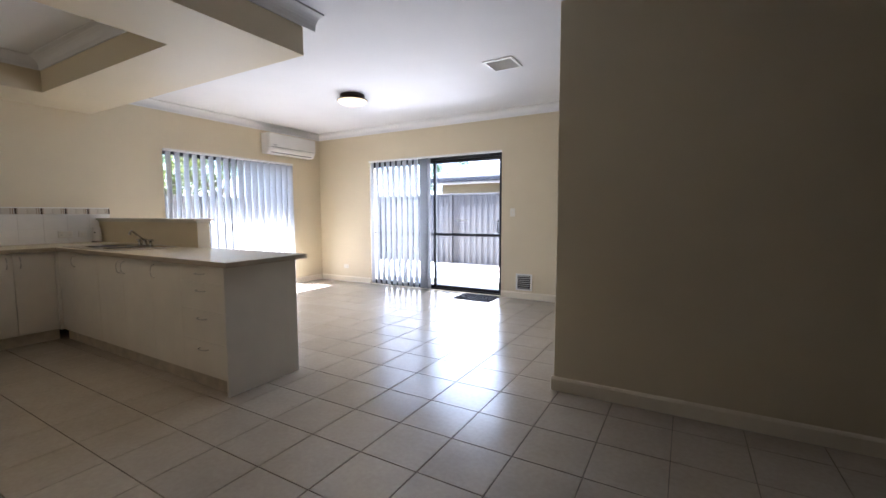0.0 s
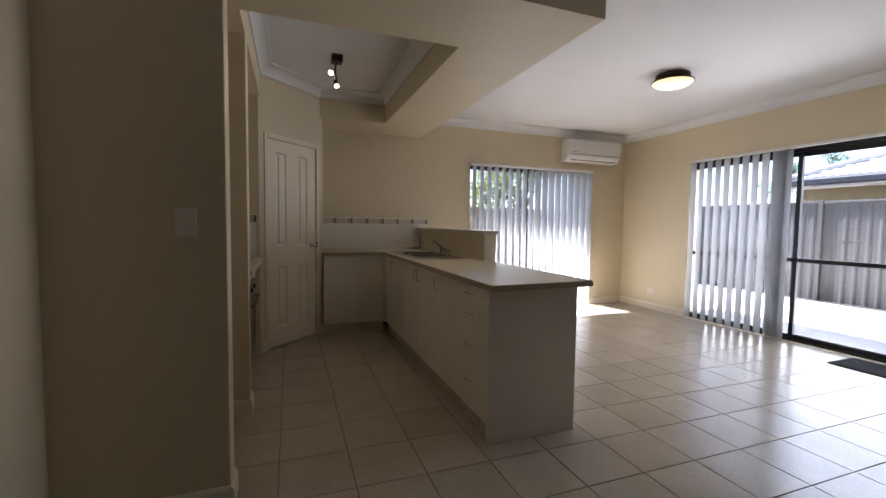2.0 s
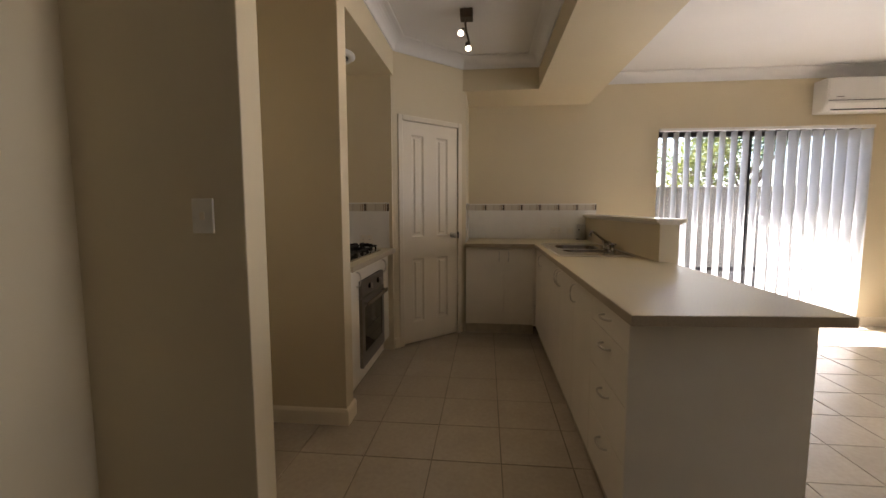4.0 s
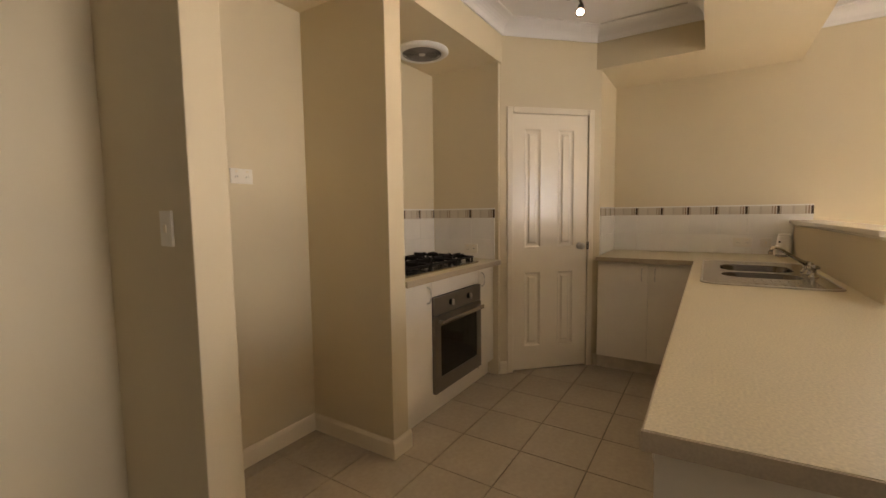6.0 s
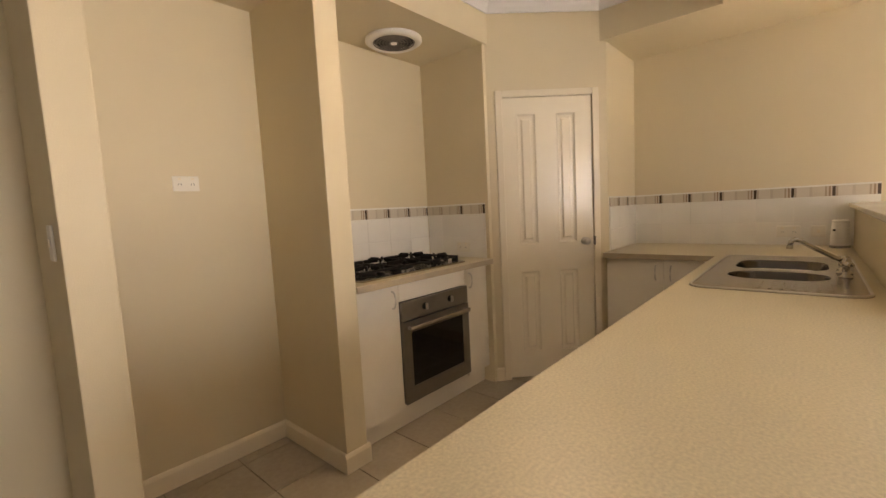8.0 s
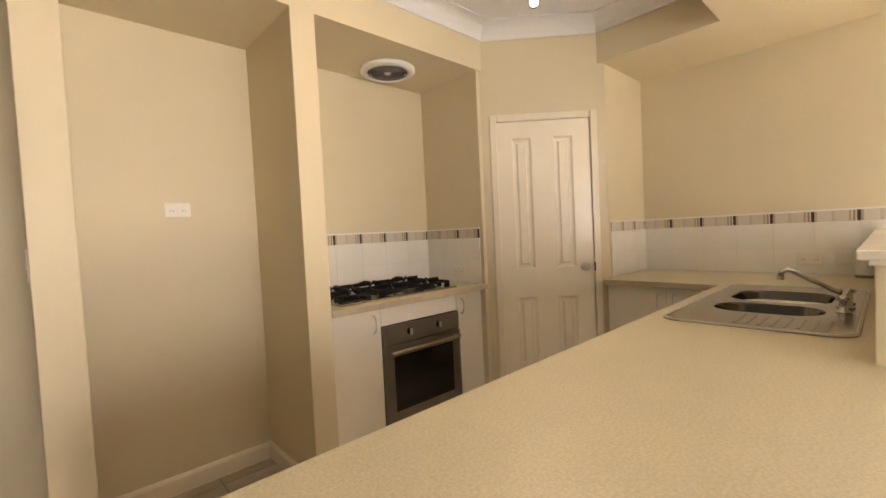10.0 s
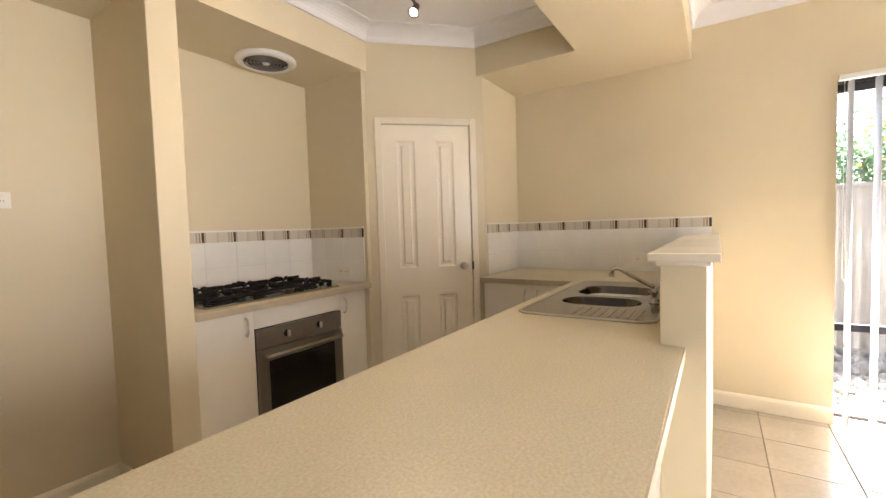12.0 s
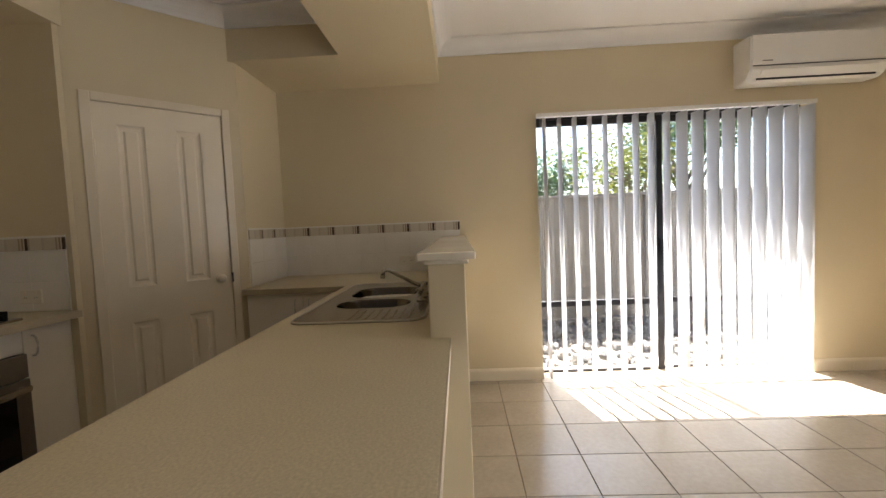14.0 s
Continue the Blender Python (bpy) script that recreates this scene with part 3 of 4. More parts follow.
def sink():
    s = thing("sink", "stainless steel double-bowl sink with a ribbed drainer", "sink")
    bowls = [(-4.765, -4.545, 1.60, 1.945), (-5.165, -4.825, 1.60, 1.945)]
    bm = bmesh.new()
    for (x0, x1), hole, radii in (((-5.345, -4.795), bowls[1], (0.001, 0.06, 0.06, 0.001)), ((-4.795, -4.29), bowls[0], (0.06, 0.001, 0.001, 0.06))):
        edge = [bm.verts.new((x, y, 0.905)) for x, y in rounded_rect(x0, x1, 1.52, 2.03, radii)]
        rim = [bm.verts.new((x, y, 0.9045)) for x, y in rounded_rect(*hole, 0.10)]
        for i in range(len(edge)):
            k = (i + 1) % len(edge)
            bm.faces.new((edge[i], edge[k], rim[k], rim[i]))
    outer, lip = rounded_rect(-5.36, -4.275, 1.505, 2.045, 0.07), rounded_rect(-5.345, -4.29, 1.52, 2.03, 0.06)
    low, mid = [bm.verts.new((x, y, 0.9003)) for x, y in outer], [bm.verts.new((x, y, 0.905)) for x, y in lip]
    for i in range(len(low)):
        k = (i + 1) % len(low)
        bm.faces.new((low[i], low[k], mid[k], mid[i]))
    bmesh.ops.remove_doubles(bm, verts=bm.verts, dist=0.0005)
    part("deck", bm, STEEL, s)
    bead = [Vector((x, y, 0.9045)) for x, y in rounded_rect(-5.354, -4.281, 1.511, 2.039, 0.066)]
    part("rim", tube(bmesh.new(), bead + bead[:2], 0.0045, 8), HANDLESTEEL, s, "bright rolled steel rim", True)
    for b in bowls:
        bm = bmesh.new()
        rings = []
        for inset, z, r in ((0.0, 0.9045, 0.10), (0.004, 0.895, 0.098), (0.012, 0.78, 0.09), (0.03, 0.755, 0.075), (0.07, 0.750, 0.035)):
            rings.append([bm.verts.new((x, y, z)) for x, y in rounded_rect(b[0] + inset, b[1] - inset, b[2] + inset, b[3] - inset, r)])
        for p, q in zip(rings, rings[1:]):
            for i in range(len(p)):
                bm.faces.new((p[i], p[(i + 1) % len(p)], q[(i + 1) % len(q)], q[i]))
        bm.faces.new(rings[-1])
        bowl = part("bowl", bm, SHADEDSTEEL, s, "deep steel bowl", True)
        part("waste", lathe(bmesh.new(), [(0.001, 0.753), (0.03, 0.752), (0.042, 0.756), (0.045, 0.751)], Matrix.Translation(((b[0] + b[1]) / 2, (b[2] + b[3]) / 2, 0)), 20), CHROME, bowl)
    for i in range(8):
        y = 1.735 + 0.034 * i
        part("drainer_rib", B(-4.50, -4.33, y - 0.005, y + 0.005, 0.9035, 0.9068, bevel=0.0015), STEEL, s)
    return s


sink()


def tap():
    t = thing("tap", "chrome mixer tap with a swung spout", "tap", at=pose(-4.80, 1.99, 0.9045))
    part("base", lathe(bmesh.new(), [(0.027, 0.0), (0.027, 0.006), (0.019, 0.012), (0.017, 0.040), (0.020, 0.045), (0.020, 0.058), (0.012, 0.066), (0.001, 0.068)], seg=20), CHROME, t, smooth=True)
    part("spout", tube(bmesh.new(), [(0, 0, 0.052), (0.022, -0.034, 0.070), (0.064, -0.098, 0.112), (0.093, -0.143, 0.144), (0.104, -0.160, 0.151), (0.111, -0.171, 0.146), (0.114, -0.176, 0.126)], 0.0095, 12), CHROME, t, smooth=True)
    part("aerator", cyl(bmesh.new(), (0.114, -0.176, 0.128), (0.1145, -0.177, 0.112), 0.012, seg=14), CHROME, t)
    for dx in (-0.11, 0.11):
        h = part("tap_head", lathe(bmesh.new(), [(0.022, 0.0), (0.022, 0.005), (0.012, 0.012), (0.012, 0.04), (0.020, 0.044), (0.020, 0.06), (0.001, 0.064)], Matrix.Translation((dx, 0, 0)), 16), CHROME, t, smooth=True)
        for q in (0, 90):
            part("lever", B(-0.03, 0.03, -0.005, 0.005, 0.046, 0.057, bevel=0.003), CHROME, h).matrix_basis = pose(dx, 0, 0, 0, 0, 45 + q)
    return t


tap()


def canister(m):
    c = thing("container", "pale plastic container standing on the worktop", "container", at=m)
    part("body", lathe(bmesh.new(), [(0.001, 0.0), (0.042, 0.0), (0.046, 0.006), (0.044, 0.09), (0.040, 0.15), (0.036, 0.158), (0.001, 0.158)], seg=28), PLASTIC, c, "pale plastic body", True)
    part("foot_ring", lathe(bmesh.new(), [(0.044, 0.0), (0.050, 0.0), (0.050, 0.012), (0.045, 0.016)], seg=28), GREYGRILLE, c, "grey foot ring", True)
    part("lid", lathe(bmesh.new(), [(0.001, 0.172), (0.036, 0.170), (0.040, 0.164), (0.040, 0.156)], seg=28), PLASTIC, c, smooth=True)
    part("spout_hole", cyl(bmesh.new(), (0.030, -0.026, 0.11), (0.036, -0.031, 0.11), 0.007, seg=12), DARKGAP, c)
    return c


canister(pose(-5.93, 2.015, 0.9))


def wall_plate(m, wide, tall, rockers, label, category="switch"):
    """A switch or socket plate; local x along the wall, y out of it."""
    s = thing("wall_switch" if category == "switch" else "power_point", label, category, at=m)
    part("plate", B(-wide / 2, wide / 2, 0, 0.009, -tall / 2, tall / 2, bevel=0.003), PLATE, s)
    for x, z, w, h in rockers:
        part("rocker", B(x - w / 2, x + w / 2, 0.009, 0.0125, z - h / 2, z + h / 2, bevel=0.001), TRIM, s)
    if category != "switch":
        for x in (-wide * 0.24, wide * 0.24) if wide > 0.09 else (0,):
            for dx, a in ((-0.006, 25), (0.006, -25)):
                part("pin_slot", B(-0.001, 0.001, 0.0088, 0.0095, -0.005, 0.005), DARKGAP, s).matrix_basis = Matrix.Translation((x + dx, 0, -0.004)) @ pose(0, 0, 0, 0, a, 0)
    return s


wall_plate(pose(-2.575, 0.06, 1.215, 0, 0, -90), 0.075, 0.115, [(0, 0.0, 0.016, 0.026)], "white plastic wall switch plate")
wall_plate(pose(-3.115, -0.386, 1.445), 0.115, 0.072, [(-0.028, 0.022, 0.014, 0.01), (0.028, 0.022, 0.014, 0.01)], "white plastic double power point in the fridge recess", "power point")
wall_plate(pose(WX + 0.009, 1.765, 0.995, 0, 0, -90), 0.125, 0.072, [(-0.03, 0.022, 0.014, 0.01), (0.03, 0.022, 0.014, 0.01)], "white plastic double power point on the splashback", "power point")
wall_plate(pose(WX + 0.009, 1.915, 0.995, 0, 0, -90), 0.072, 0.072, [(0.0, 0.0, 0.014, 0.02)], "white plastic wall switch on the splashback")
wall_plate(pose(-4.791, -0.035, 0.98, 0, 0, -90), 0.115, 0.072, [(-0.028, 0.022, 0.014, 0.01), (0.028, 0.022, 0.014, 0.01)], "white plastic double power point beside the cooktop", "power point")
wall_plate(pose(-5.42, NY, 0.27, 0, 0, 180), 0.115, 0.072, [(-0.028, 0.022, 0.014, 0.01), (0.028, 0.022, 0.014, 0.01)], "white plastic double power point above the skirting", "power point")
wall_plate(pose(-2.25, NY, 1.225, 0, 0, 180), 0.075, 0.115, [(0, 0.0, 0.016, 0.026)], "white plastic wall switch beside the patio door")


# ---- lamps on the ceilings ----
def bulb_glass(name, col, low, high, reach):
    """Frosted glass lit by the bulb behind its middle."""
    m = glowing(name, col, low)
    nt = m.node_tree
    co, ln, rg = (nt.nodes.new(k) for k in ("ShaderNodeTexCoord", "ShaderNodeVectorMath", "ShaderNodeMapRange"))
    ln.operation = "LENGTH"
    rg.inputs[1].default_value, rg.inputs[2].default_value, rg.inputs[3].default_value, rg.inputs[4].default_value = 0.09, reach, high, low
    nt.links.new(co.outputs["Object"], ln.inputs[0]), nt.links.new(ln.outputs["Value"], rg.inputs[0])
    nt.links.new(rg.outputs[0], nt.nodes["Principled BSDF"].inputs["Emission Strength"])
    return m


def oyster_light(m):
    bronze = paint("bronze", (0.07, 0.05, 0.035), 0.4, metal=0.8)
    l = thing("ceiling_light", "round bronze and amber glass ceiling light, lit", "ceiling light", at=m)
    part("base", lathe(bmesh.new(), [(0.145, 0.0), (0.150, -0.012), (0.140, -0.045), (0.120, -0.052), (0.001, -0.052)], seg=40), bronze, l, "dark bronze ceiling base", True)
    part("rim", lathe(bmesh.new(), [(0.168, -0.060), (0.182, -0.060), (0.184, -0.066), (0.180, -0.072), (0.168, -0.070), (0.168, -0.060)], seg=40), bronze, l, "dark bronze rim", True)
    for k in range(3):
        q = 2 * math.pi * k / 3 + 0.4
        part("clip", tube(bmesh.new(), [(0.12 * math.cos(q), 0.12 * math.sin(q), -0.048), (0.176 * math.cos(q), 0.176 * math.sin(q), -0.064)], 0.006, 6), bronze, l)
    part("shade", lathe(bmesh.new(), [(0.178, -0.066), (0.172, -0.076), (0.14, -0.098), (0.09, -0.113), (0.03, -0.119), (0.001, -0.120)], seg=40), bulb_glass("lit_amber_glass", (1.0, 0.74, 0.36), 0.13, 0.45, 0.18), l, "glowing amber glass bowl", True)
    return l


oyster_light(pose(-3.69, 3.84, CZ))


def spot_bar(m):
    bronze = paint("dark_bronze", (0.10, 0.075, 0.055), 0.35, metal=0.8)
    s = thing("spotlight", "dark bronze ceiling spotlight with two lit heads", "spotlight", at=m)
    part("mount", B(-0.05, 0.05, -0.045, 0.045, -0.06, 0.0, bevel=0.005), bronze, s)
    part("bar", tube(bmesh.new(), [(0, 0, -0.055), (-0.02, -0.01, -0.08), (-0.075, -0.005, -0.115), (-0.135, 0.015, -0.175)], 0.008, 8), bronze, s, smooth=True)
    for p, d in SPOT_HEADS:
        p, d = Vector(p), Vector(d).normalized()
        turn = Matrix.Translation(p - d * 0.035) @ d.to_track_quat("Z", "Y").to_matrix().to_4x4()
        h = part("lamp_head", lathe(bmesh.new(), [(0.012, -0.045), (0.018, -0.04), (0.021, 0.0), (0.027, 0.026), (0.029, 0.030), (0.025, 0.027)], turn, 20), bronze, s, smooth=True)
        part("bulb", lathe(bmesh.new(), [(0.024, 0.024), (0.020, 0.032), (0.001, 0.037)], turn, 16), BULB, h, "glowing halogen bulb", True)
    return s


spot_bar(Matrix.Translation(SPOT_AT))


def grille(name, m, w, h, n, label, category, depth=0.02):
    """A framed louvre; local x wide, y out, z tall."""
    g = thing(name, label, category, at=m)
    f = 0.022
    part("frame", cells(bmesh.new(), [-w / 2, -w / 2 + f, w / 2 - f, w / 2], [-h / 2, -h / 2 + f, h / 2 - f, h / 2], [(1, 1)], 0, depth, "y"), PLASTIC, g)
    part("backing", B(-w / 2 + f, w / 2 - f, 0.0, 0.003, -h / 2 + f, h / 2 - f), DARKGAP, g)
    for k in range(n):
        z = -h / 2 + f + (h - 2 * f) * (k + 0.5) / n
        part("slat", B(-w / 2 + f, w / 2 - f, -0.0065, 0.0065, -0.0025, 0.0025), PLASTIC, g).matrix_basis = pose(0, depth / 2, z, 35)
    return g


grille("wall_vent", pose(-2.07, NY, 0.24, 0, 0, 180), 0.235, 0.235, 7, "square white louvred wall vent above the skirting", "wall vent")
grille("ceiling_vent", pose(-1.71, 3.77, CZ, -90), 0.30, 0.30, 10, "square white ceiling air vent", "ceiling vent", 0.012)


def air_conditioner(m):
    """A split unit; local x along the wall, y out of it."""
    a = thing("air_conditioner", "white wall-mounted split air conditioner", "air conditioner", at=m)
    prof = [(0.0, 0.0), (0.12, 0.0), (0.155, 0.018), (0.195, 0.075), (0.20, 0.10), (0.20, 0.30), (0.185, 0.315), (0.0, 0.32)]
    bm = bmesh.new()
    ends = [[bm.verts.new((x, y, z)) for y, z in prof] for x in (-0.475, 0.475)]
    for i in range(len(prof)):
        bm.faces.new((ends[0][i], ends[0][(i + 1) % len(prof)], ends[1][(i + 1) % len(prof)], ends[1][i]))
    bm.faces.new(ends[0]), bm.faces.new(ends[1])
    bmesh.ops.bevel(bm, geom=[e for e in bm.edges if abs(e.verts[0].co.x) > 0.45 and abs(e.verts[1].co.x - e.verts[0].co.x) < 0.1], offset=0.008, segments=2, affect="EDGES")
    part("body", bm, PLASTIC, a)
    part("front_panel", B(-0.47, 0.47, 0.198, 0.206, 0.10, 0.305, bevel=0.003), PLASTIC, a)
    f = part("flap", B(-0.40, 0.40, -0.003, 0.003, -0.030, 0.030, bevel=0.002), PLASTIC, a)
    f.matrix_basis = pose(0, 0.182, 0.048, -35)
    part("air_slot", B(-0.41, 0.41, 0.150, 0.163, 0.012, 0.022), DARKGAP, a)
    part("seam", B(-0.465, 0.465, 0.2015, 0.2065, 0.094, 0.098), DARKGAP, a)
    part("badge", B(0.33, 0.40, 0.206, 0.207, 0.125, 0.133), GREYGRILLE, a)
    return a


air_conditioner(pose(WX, 4.765, 2.185, 0, 0, -90))

# ---- sliding doors and blinds ----
def sliding_door(name, m, width, height, split, label, rail):
    """Black aluminium sliding door; local x along the wall, y into the room, the opening from 0 to width."""
    d = tagged(new(name), label, "sliding door", kind="structure")
    d.matrix_basis = m
    t = 0.045
    part("frame", cells(bmesh.new(), [0, t, width - t, width], [0, 0.02, height - t, height], [(1, 1)], -0.12, -0.03, "y"), FRAME, d, "black aluminium frame")
    for x0, x1, y in ((t, split + 0.03, -0.10), (split - 0.03, width - t, -0.065)):
        s = part("sash", cells(bmesh.new(), [x0, x0 + 0.045, x1 - 0.045, x1], [0.02, 0.065, rail - 0.022, rail + 0.022, height - t - 0.05, height - t], [(1, 1), (1, 3)], y - 0.014, y + 0.014, "y"), FRAME, d, "black aluminium sash")
        for z0, z1 in ((0.065, rail - 0.022), (rail + 0.022, height - t - 0.05)):
            g = part("pane", B(x0 + 0.045, x1 - 0.045, y - 0.003, y + 0.003, z0, z1), GLASS, s)
            g.visible_shadow = False
    return d


w1 = sliding_door("window_1", pose(WX - 0.08, 4.92, -0.045, 0, 0, -90), 2.24, 2.145, 1.13, "black-framed glazed sliding door behind vertical blinds", 0.615)
d2 = sliding_door("door_2", pose(-2.42, NY + 0.05, 0, 0, 0, 180), 2.56, 2.096, 1.19, "black-framed glazed sliding door, shut", 0.885)
part("door_handle", tube(bmesh.new(), [(0.085, -0.05, 0.93), (0.085, -0.02, 0.95), (0.085, -0.015, 1.02), (0.085, -0.02, 1.09), (0.085, -0.05, 1.11)], 0.012, 8), FRAME, d2, "black pull handle")
part("sticker", B(0.61, 0.81, -0.0968, -0.0962, 1.095, 1.106), PLASTIC, d2, "narrow pale lettered strip on the glass")
part("latch", B(1.105, 1.125, -0.04, -0.025, 1.0, 1.12, bevel=0.003), FRAME, w1)


def vertical_blind(m, width, height, turns, label):
    """Hanging fabric slats; local x along the wall, y into the room."""
    b = thing("vertical_blind", label, "blind", "vertical blinds", m)
    part("head_rail", B(0, width, -0.02, 0.02, height - 0.03, height, bevel=0.003), PLASTIC, b, "white aluminium head rail")
    W, n = 0.122, 6
    bm = bmesh.new()
    rows = []
    for k in range(n + 1):
        u = -W / 2 + W * k / n
        v = 0.010 * (1 - (2 * u / W) ** 2)
        rows.append([bm.verts.new((v, u, z)) for z in (0.025, height - 0.04)] + [bm.verts.new((v + 0.0012, u, z)) for z in (height - 0.04, 0.025)])
    for p, q in zip(rows, rows[1:]):
        for i in range(4):
            bm.faces.new((p[i], p[(i + 1) % 4], q[(i + 1) % 4], q[i]))
    bm.faces.new(rows[0]), bm.faces.new(rows[-1])
    first = None
    for x, a in turns:
        if first is None:
            first = part("slat", bm, SLAT, b, smooth=True)
            o = first
        else:
            o = new("slat", first.data)
            o.parent = b
        o.matrix_basis = pose(x, 0, 0, 0, 0, a)
    part("cord", tube(bmesh.new(), [(width - 0.04, 0.03, height - 0.03), (width - 0.04, 0.03, 0.9), (width - 0.03, 0.03, 0.88), (width - 0.02, 0.03, 0.9), (width - 0.02, 0.03, height - 0.03)], 0.0015, 5), PLASTIC, b)
    return b


rng = random.Random(4)
vertical_blind(pose(WX + 0.03, 4.87, 0, 0, 0, -90), 2.06, 2.072, [(0.06 + 0.1145 * k, (11 if k < 9 else 0) + rng.uniform(-2, 2)) for k in range(18)], "white vertical fabric blind, slats open")
vertical_blind(pose(-2.42, NY - 0.01, 0, 0, 0, 180), 2.42, 2.11, [(2.36 - 0.112 * k, 66 + rng.uniform(-2, 2)) for k in range(9)] + [(1.36 - 0.018 * k, 3 + rng.uniform(-2, 2)) for k in range(7)] + [(1.225, 60)], "white vertical fabric blind drawn half aside")

mat_ob = thing("door_mat", "dark ribbed rubber door mat on the tiles", "mat")
part("base", B(-2.98, -2.42, 5.08, 5.48, 0.0, 0.010, bevel=0.003), RUBBER, mat_ob)
for k in range(18):
    part("rib", B(-2.965, -2.435, 5.10 + 0.021 * k, 5.11 + 0.021 * k, 0.009, 0.013), RUBBER, mat_ob)

# ---- outside ----
struct("ground", B(-400, 400, -400, 400, -0.4, -0.12), SOIL, "sandy garden soil", "ground")
struct("pavement", B(-8.0, 6, 5.76, 9.2, -0.14, -0.05), GROUT, "pale concrete pavers on the patio", "pavement")
pav = scene.objects["pavement"]
me = bpy.data.meshes.new("paver")
b = bx(bmesh.new(), -0.198, 0.198, -0.198, 0.198, 0, 0.035, bevel=0.004, segments=1)
b.to_mesh(me), b.free()
me.materials.append(PAVING)
for i in range(22):
    for j in range(8):
        o = new("paver", me)
        o.parent = pav
        o.location = (-7.7 + 0.402 * i, 5.98 + 0.402 * j, -0.073)


def steel_fence(m, length, height, label, metal=FENCE):
    """Profiled steel sheets between posts; local x along the fence, y towards the house."""
    f = thing("fence", label, "fence", "steel fences", m)
    span = 2.4
    first = None
    for s in range(int(length / span)):
        if first is None:
            bm = bmesh.new()
            pts = []
            x = 0.03
            while x < span - 0.16:
                pts += [(x, 0.0), (x + 0.05, 0.0), (x + 0.085, 0.010), (x + 0.105, 0.010), (x + 0.14, 0.0)]
                x += 0.16
            pts.append((span - 0.03, 0.0))
            ring = pts + [(px, py - 0.004) for px, py in reversed(pts)]
            low, high = [[bm.verts.new((px, py, z)) for px, py in ring] for z in (0.04, height - 0.03)]
            for k in range(len(ring)):
                q = (k + 1) % len(ring)
                bm.faces.new((low[k], low[q], high[q], high[k]))
            first = part("sheet", bm, metal, f)
            rails = part("rail", B(0, span, -0.02, 0.045, height - 0.04, height, bevel=0.004), metal, f)
            low_rail = part("rail", B(0, span, -0.02, 0.045, 0.0, 0.06, bevel=0.004), metal, f)
            post = part("post", B(-0.03, 0.03, -0.02, 0.05, 0, height + 0.02, bevel=0.004), metal, f)
        else:
            for src in (first, rails, low_rail, post):
                o = new(src.name.split(".")[0], src.data)
                o.parent = f
                o.location = (s * span, 0, 0)
    return f


steel_fence(pose(9, 9.45, -0.12, 0, 0, 180), 19.2, 1.85, "grey profiled steel boundary fence behind the patio")
steel_fence(pose(-8.35, 9.45, -0.12, 0, 0, -90), 16.8, 1.70, "warm grey profiled steel boundary fence beside the house", FENCE_WARM)

# eaves of the house itself
struct("eave_west", B(-6.84, WX - 0.24, -5, 6.3, 2.40, 2.48), CEIL, "pale eave lining along the house", "eave")
struct("eave_north", B(-6.84, 4.2, NY + 0.24, 6.3, 2.40, 2.48), CEIL, "pale eave lining along the house", "eave")
struct("roof", B(-6.9, 4.4, -5.2, 6.36, 2.79, 2.95), ROOF, "roof over the house", "roof")


def neighbour():
    h = thing("house", "yellow brick neighbouring house with a grey tiled hip roof", "house", at=pose(-7.0, 11.2, -0.1))
    part("wall", B(0, 13, 0.5, 8, 0, 2.30), BRICK, h, "yellow brick wall")
    part("eave_lining", B(-0.1, 13.1, 0, 8.5, 2.24, 2.30), CEIL, h)
    part("gutter", B(-0.12, 13.12, -0.1, 0.02, 2.28, 2.42, bevel=0.02), GUTTER, h, "dark metal gutter")
    roof = part("roof", B(0, 13, 0.02, 8, 2.30, 2.40), ROOF, h)
    pitch = radians(22)
    course = 0.30
    n = 12
    for k in range(n):
        d = course * k * math.cos(pitch)
        z = 2.42 + course * k * math.sin(pitch)
        x0, x1 = d * 1.0, 13 - d * 1.0
        bm = bmesh.new()
        cols = int((x1 - x0) / 0.3)
        for c in range(cols):
            a = x0 + (x1 - x0) * c / cols
            e = x0 + (x1 - x0) * (c + 1) / cols
            for (u0, h0), (u1, h1) in zip(((0, 0), (0.12, 0.035), (0.5, 0.0), (0.62, 0.035)), ((0.12, 0.035), (0.5, 0.0), (0.62, 0.035), (1, 0.0))):
                q = [bm.verts.new((a + (e - a) * u, d + dd, z + hh + zz)) for u, hh, dd, zz in ((u0, h0, 0, 0.03), (u1, h1, 0, 0.03), (u1, h1, course * math.cos(pitch) + 0.03, course * math.sin(pitch) + 0.012), (u0, h0, course * math.cos(pitch) + 0.03, course * math.sin(pitch) + 0.012))]
                bm.faces.new(q)
                f = [bm.verts.new((a + (e - a) * u, d, z + hh)) for u, hh in ((u0, -0.03), (u1, -0.03), (u1, h1 + 0.03), (u0, h0 + 0.03))]
                bm.faces.new(f)
        part("roof_tile_course", bm, ROOF, roof)
    bm = bmesh.new()
    top = course * n
    for s in (0, 1):
        a, e = (0, 0, 2.45), (top * math.cos(pitch), top * math.cos(pitch), 2.47 + top * math.sin(pitch))
        if s:
            a, e = (13, 0, 2.45), (13 - e[0], e[1], e[2])
        tube(bm, [a, e], 0.09, 8)
    part("ridge_cap", bm, ROOF, roof)
    return h


neighbour()


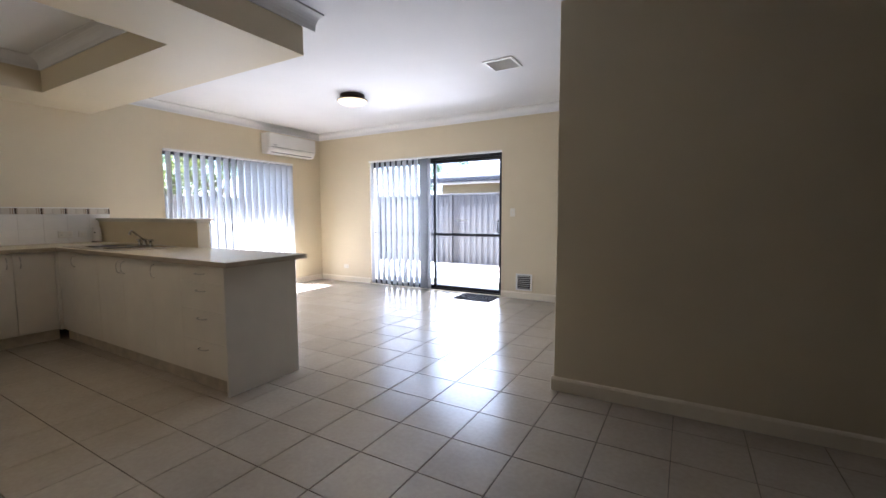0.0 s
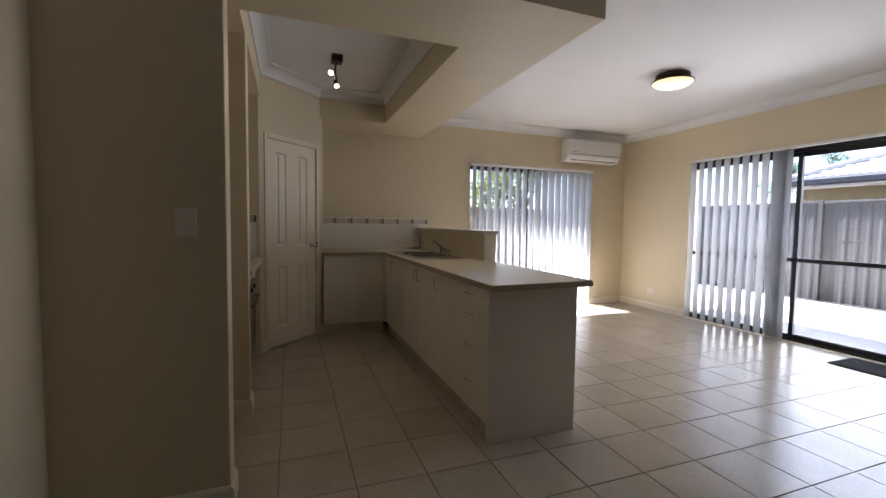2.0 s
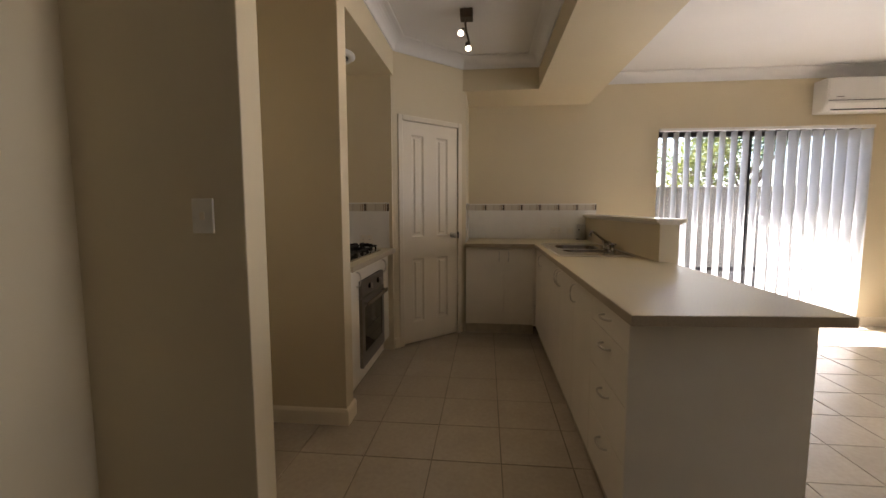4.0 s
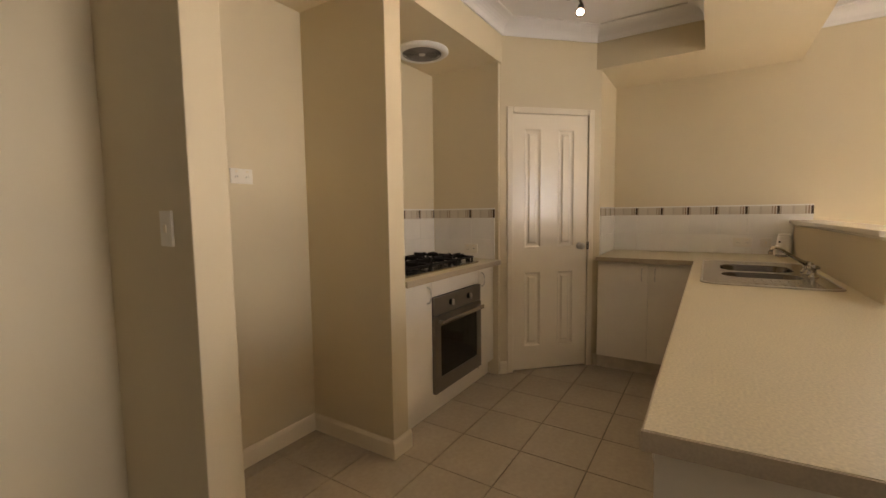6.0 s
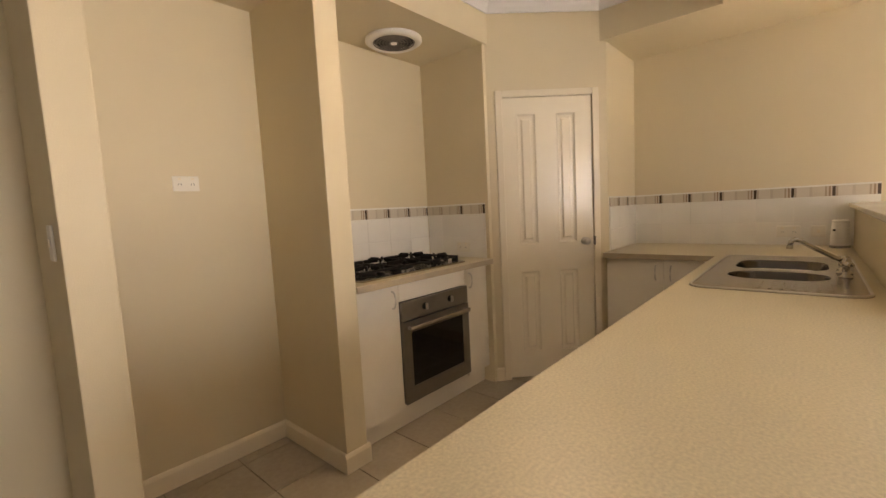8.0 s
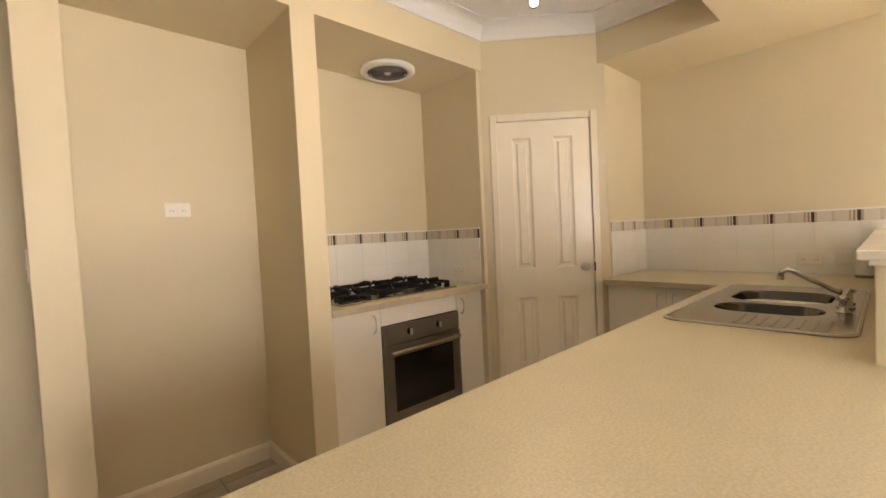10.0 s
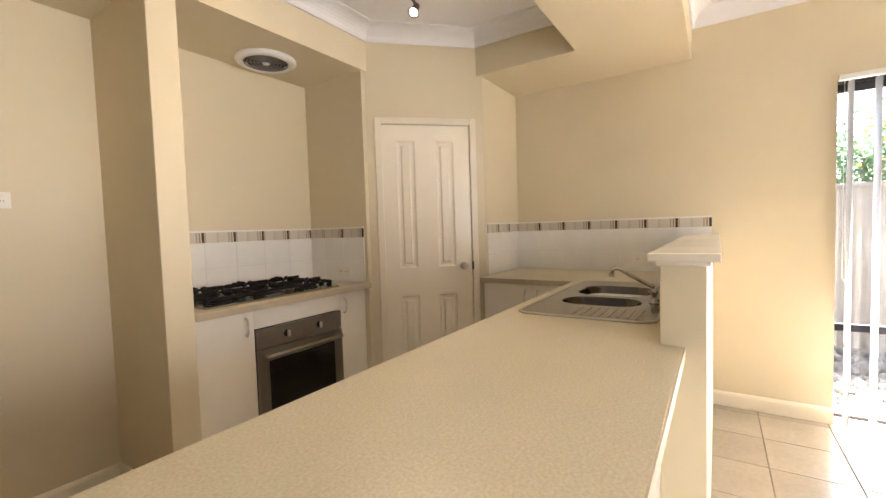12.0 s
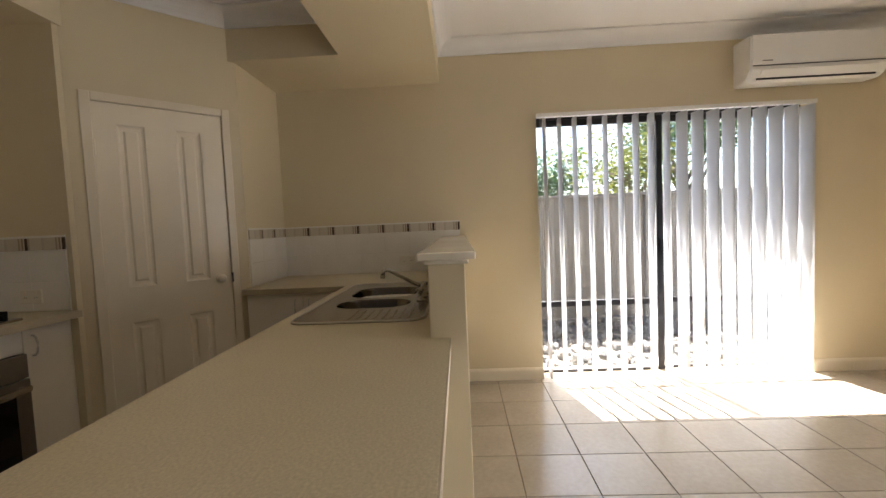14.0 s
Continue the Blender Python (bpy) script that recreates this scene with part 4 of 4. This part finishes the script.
def tree(m, height, spread, leaves, material, label, seed):
    r = random.Random(seed)
    t = thing("tree", label, "tree", "garden trees", m)
    bm = bmesh.new()
    tips = []
    trunk_top = Vector((r.uniform(-0.1, 0.1), r.uniform(-0.1, 0.1), height * 0.45))
    cyl(bm, (0, 0, 0), trunk_top, 0.09, 0.06, 10)
    for k in range(9):
        q = 2 * math.pi * k / 9 + r.uniform(-0.3, 0.3)
        e = Vector((math.cos(q) * spread * r.uniform(0.35, 0.75), math.sin(q) * spread * r.uniform(0.35, 0.75), height * r.uniform(0.55, 0.92)))
        cyl(bm, trunk_top * r.uniform(0.7, 1.0), e, 0.04, 0.012, 7)
        tips.append(e)
        for j in range(3):
            g = e + Vector((r.gauss(0, 0.3), r.gauss(0, 0.3), r.gauss(0.1, 0.25)))
            cyl(bm, e * 0.9 + trunk_top * 0.1, g, 0.014, 0.006, 5)
            tips.append(g)
    part("trunk", bm, BARK, t)
    verts, faces = [], []
    for k in range(leaves):
        c = r.choice(tips) + Vector((r.gauss(0, 0.22), r.gauss(0, 0.22), r.gauss(0, 0.2)))
        rot = Euler((r.uniform(-1, 1), r.uniform(-1, 1), r.uniform(0, 6.3))).to_matrix()
        L, wd = r.uniform(0.05, 0.10), r.uniform(0.02, 0.04)
        i = len(verts)
        for p in ((0, 0, 0), (wd, L * 0.45, 0.012), (0, L, 0), (-wd, L * 0.45, 0.012)):
            verts.append(c + rot @ Vector(p))
        faces.append((i, i + 1, i + 2, i + 3))
    me = bpy.data.meshes.new("crown")
    me.from_pydata(verts, [], faces)
    me.materials.append(material)
    o = new("crown", me)
    o.parent = t
    return t


tree(pose(-11.6, 6.9, -0.12), 4.6, 1.7, 9000, LEAF, "leafy green garden tree behind the fence", 3)
tree(pose(-10.4, 5.3, -0.12), 2.5, 0.7, 3000, LEAFY, "yellow-green shrub behind the fence", 5)
tree(pose(-12.6, 4.2, -0.12), 2.9, 1.0, 4000, LEAF, "low grey-green shrub behind the fence", 6)
tree(pose(-13.8, 24.0, -0.12), 5.0, 2.2, 7000, LEAF, "distant tree beyond the neighbouring roof", 8)


def rubble(name, x0, x1, y0, y1, n, seed):
    r = random.Random(seed)
    bm = bmesh.new()
    for k in range(n):
        s = r.uniform(0.02, 0.08)
        v = bmesh.ops.create_icosphere(bm, subdivisions=1, radius=s, matrix=Matrix.Translation((r.uniform(x0, x1), r.uniform(y0, y1), -0.12 + s * 0.4)) @ pose(0, 0, 0, r.uniform(0, 90), r.uniform(0, 90), 0) @ Matrix.Diagonal((1, r.uniform(0.6, 1), r.uniform(0.5, 0.8), 1)))
    return tagged(part(name, bm, STONE), "grey and white garden stones on the ground", "stones", kind="stuff")


rubble("garden_stones", -8.3, -6.5, 1.5, 7.0, 900, 2)

# ---- floor tiles ----
PITCH, X0, Y0 = 0.342, -1.165, 0.39
me = bpy.data.meshes.new("floor_tile")
b = bx(bmesh.new(), -PITCH / 2 + 0.0022, PITCH / 2 - 0.0022, -PITCH / 2 + 0.0022, PITCH / 2 - 0.0022, -0.008, 0.0, bevel=0.0015, segments=1)
b.to_mesh(me), b.free()
me.materials.append(TILE)
rest = bmesh.new()
count = 0
for i in range(-15, 14):
    for j in range(-15, 16):
        cx, cy = X0 + PITCH * (i + 0.5), Y0 + PITCH * (j + 0.5)
        if cx < WX - 0.1 or cx > 3.6 or cy < -4.5 or cy > NY + 0.1:
            continue
        hidden = (-5.3 < cx < -2.9 and 1.6 < cy < 1.95) or (cx < -5.45 and cy < 1.95) or (cy < -0.7 and cx < -2.3)
        if hidden:
            continue
        if cx < -0.5 and cy > -0.4:
            o = new("floor_tile", me)
            o.parent = slab
            o.location = (cx, cy, 0)
            count += 1
        else:
            bx(rest, cx - PITCH / 2 + 0.0022, cx + PITCH / 2 - 0.0022, cy - PITCH / 2 + 0.0022, cy + PITCH / 2 - 0.0022, -0.008, 0.0)
r = part("floor_tiles", rest, TILE, slab)
r["kind"] = "stuff"
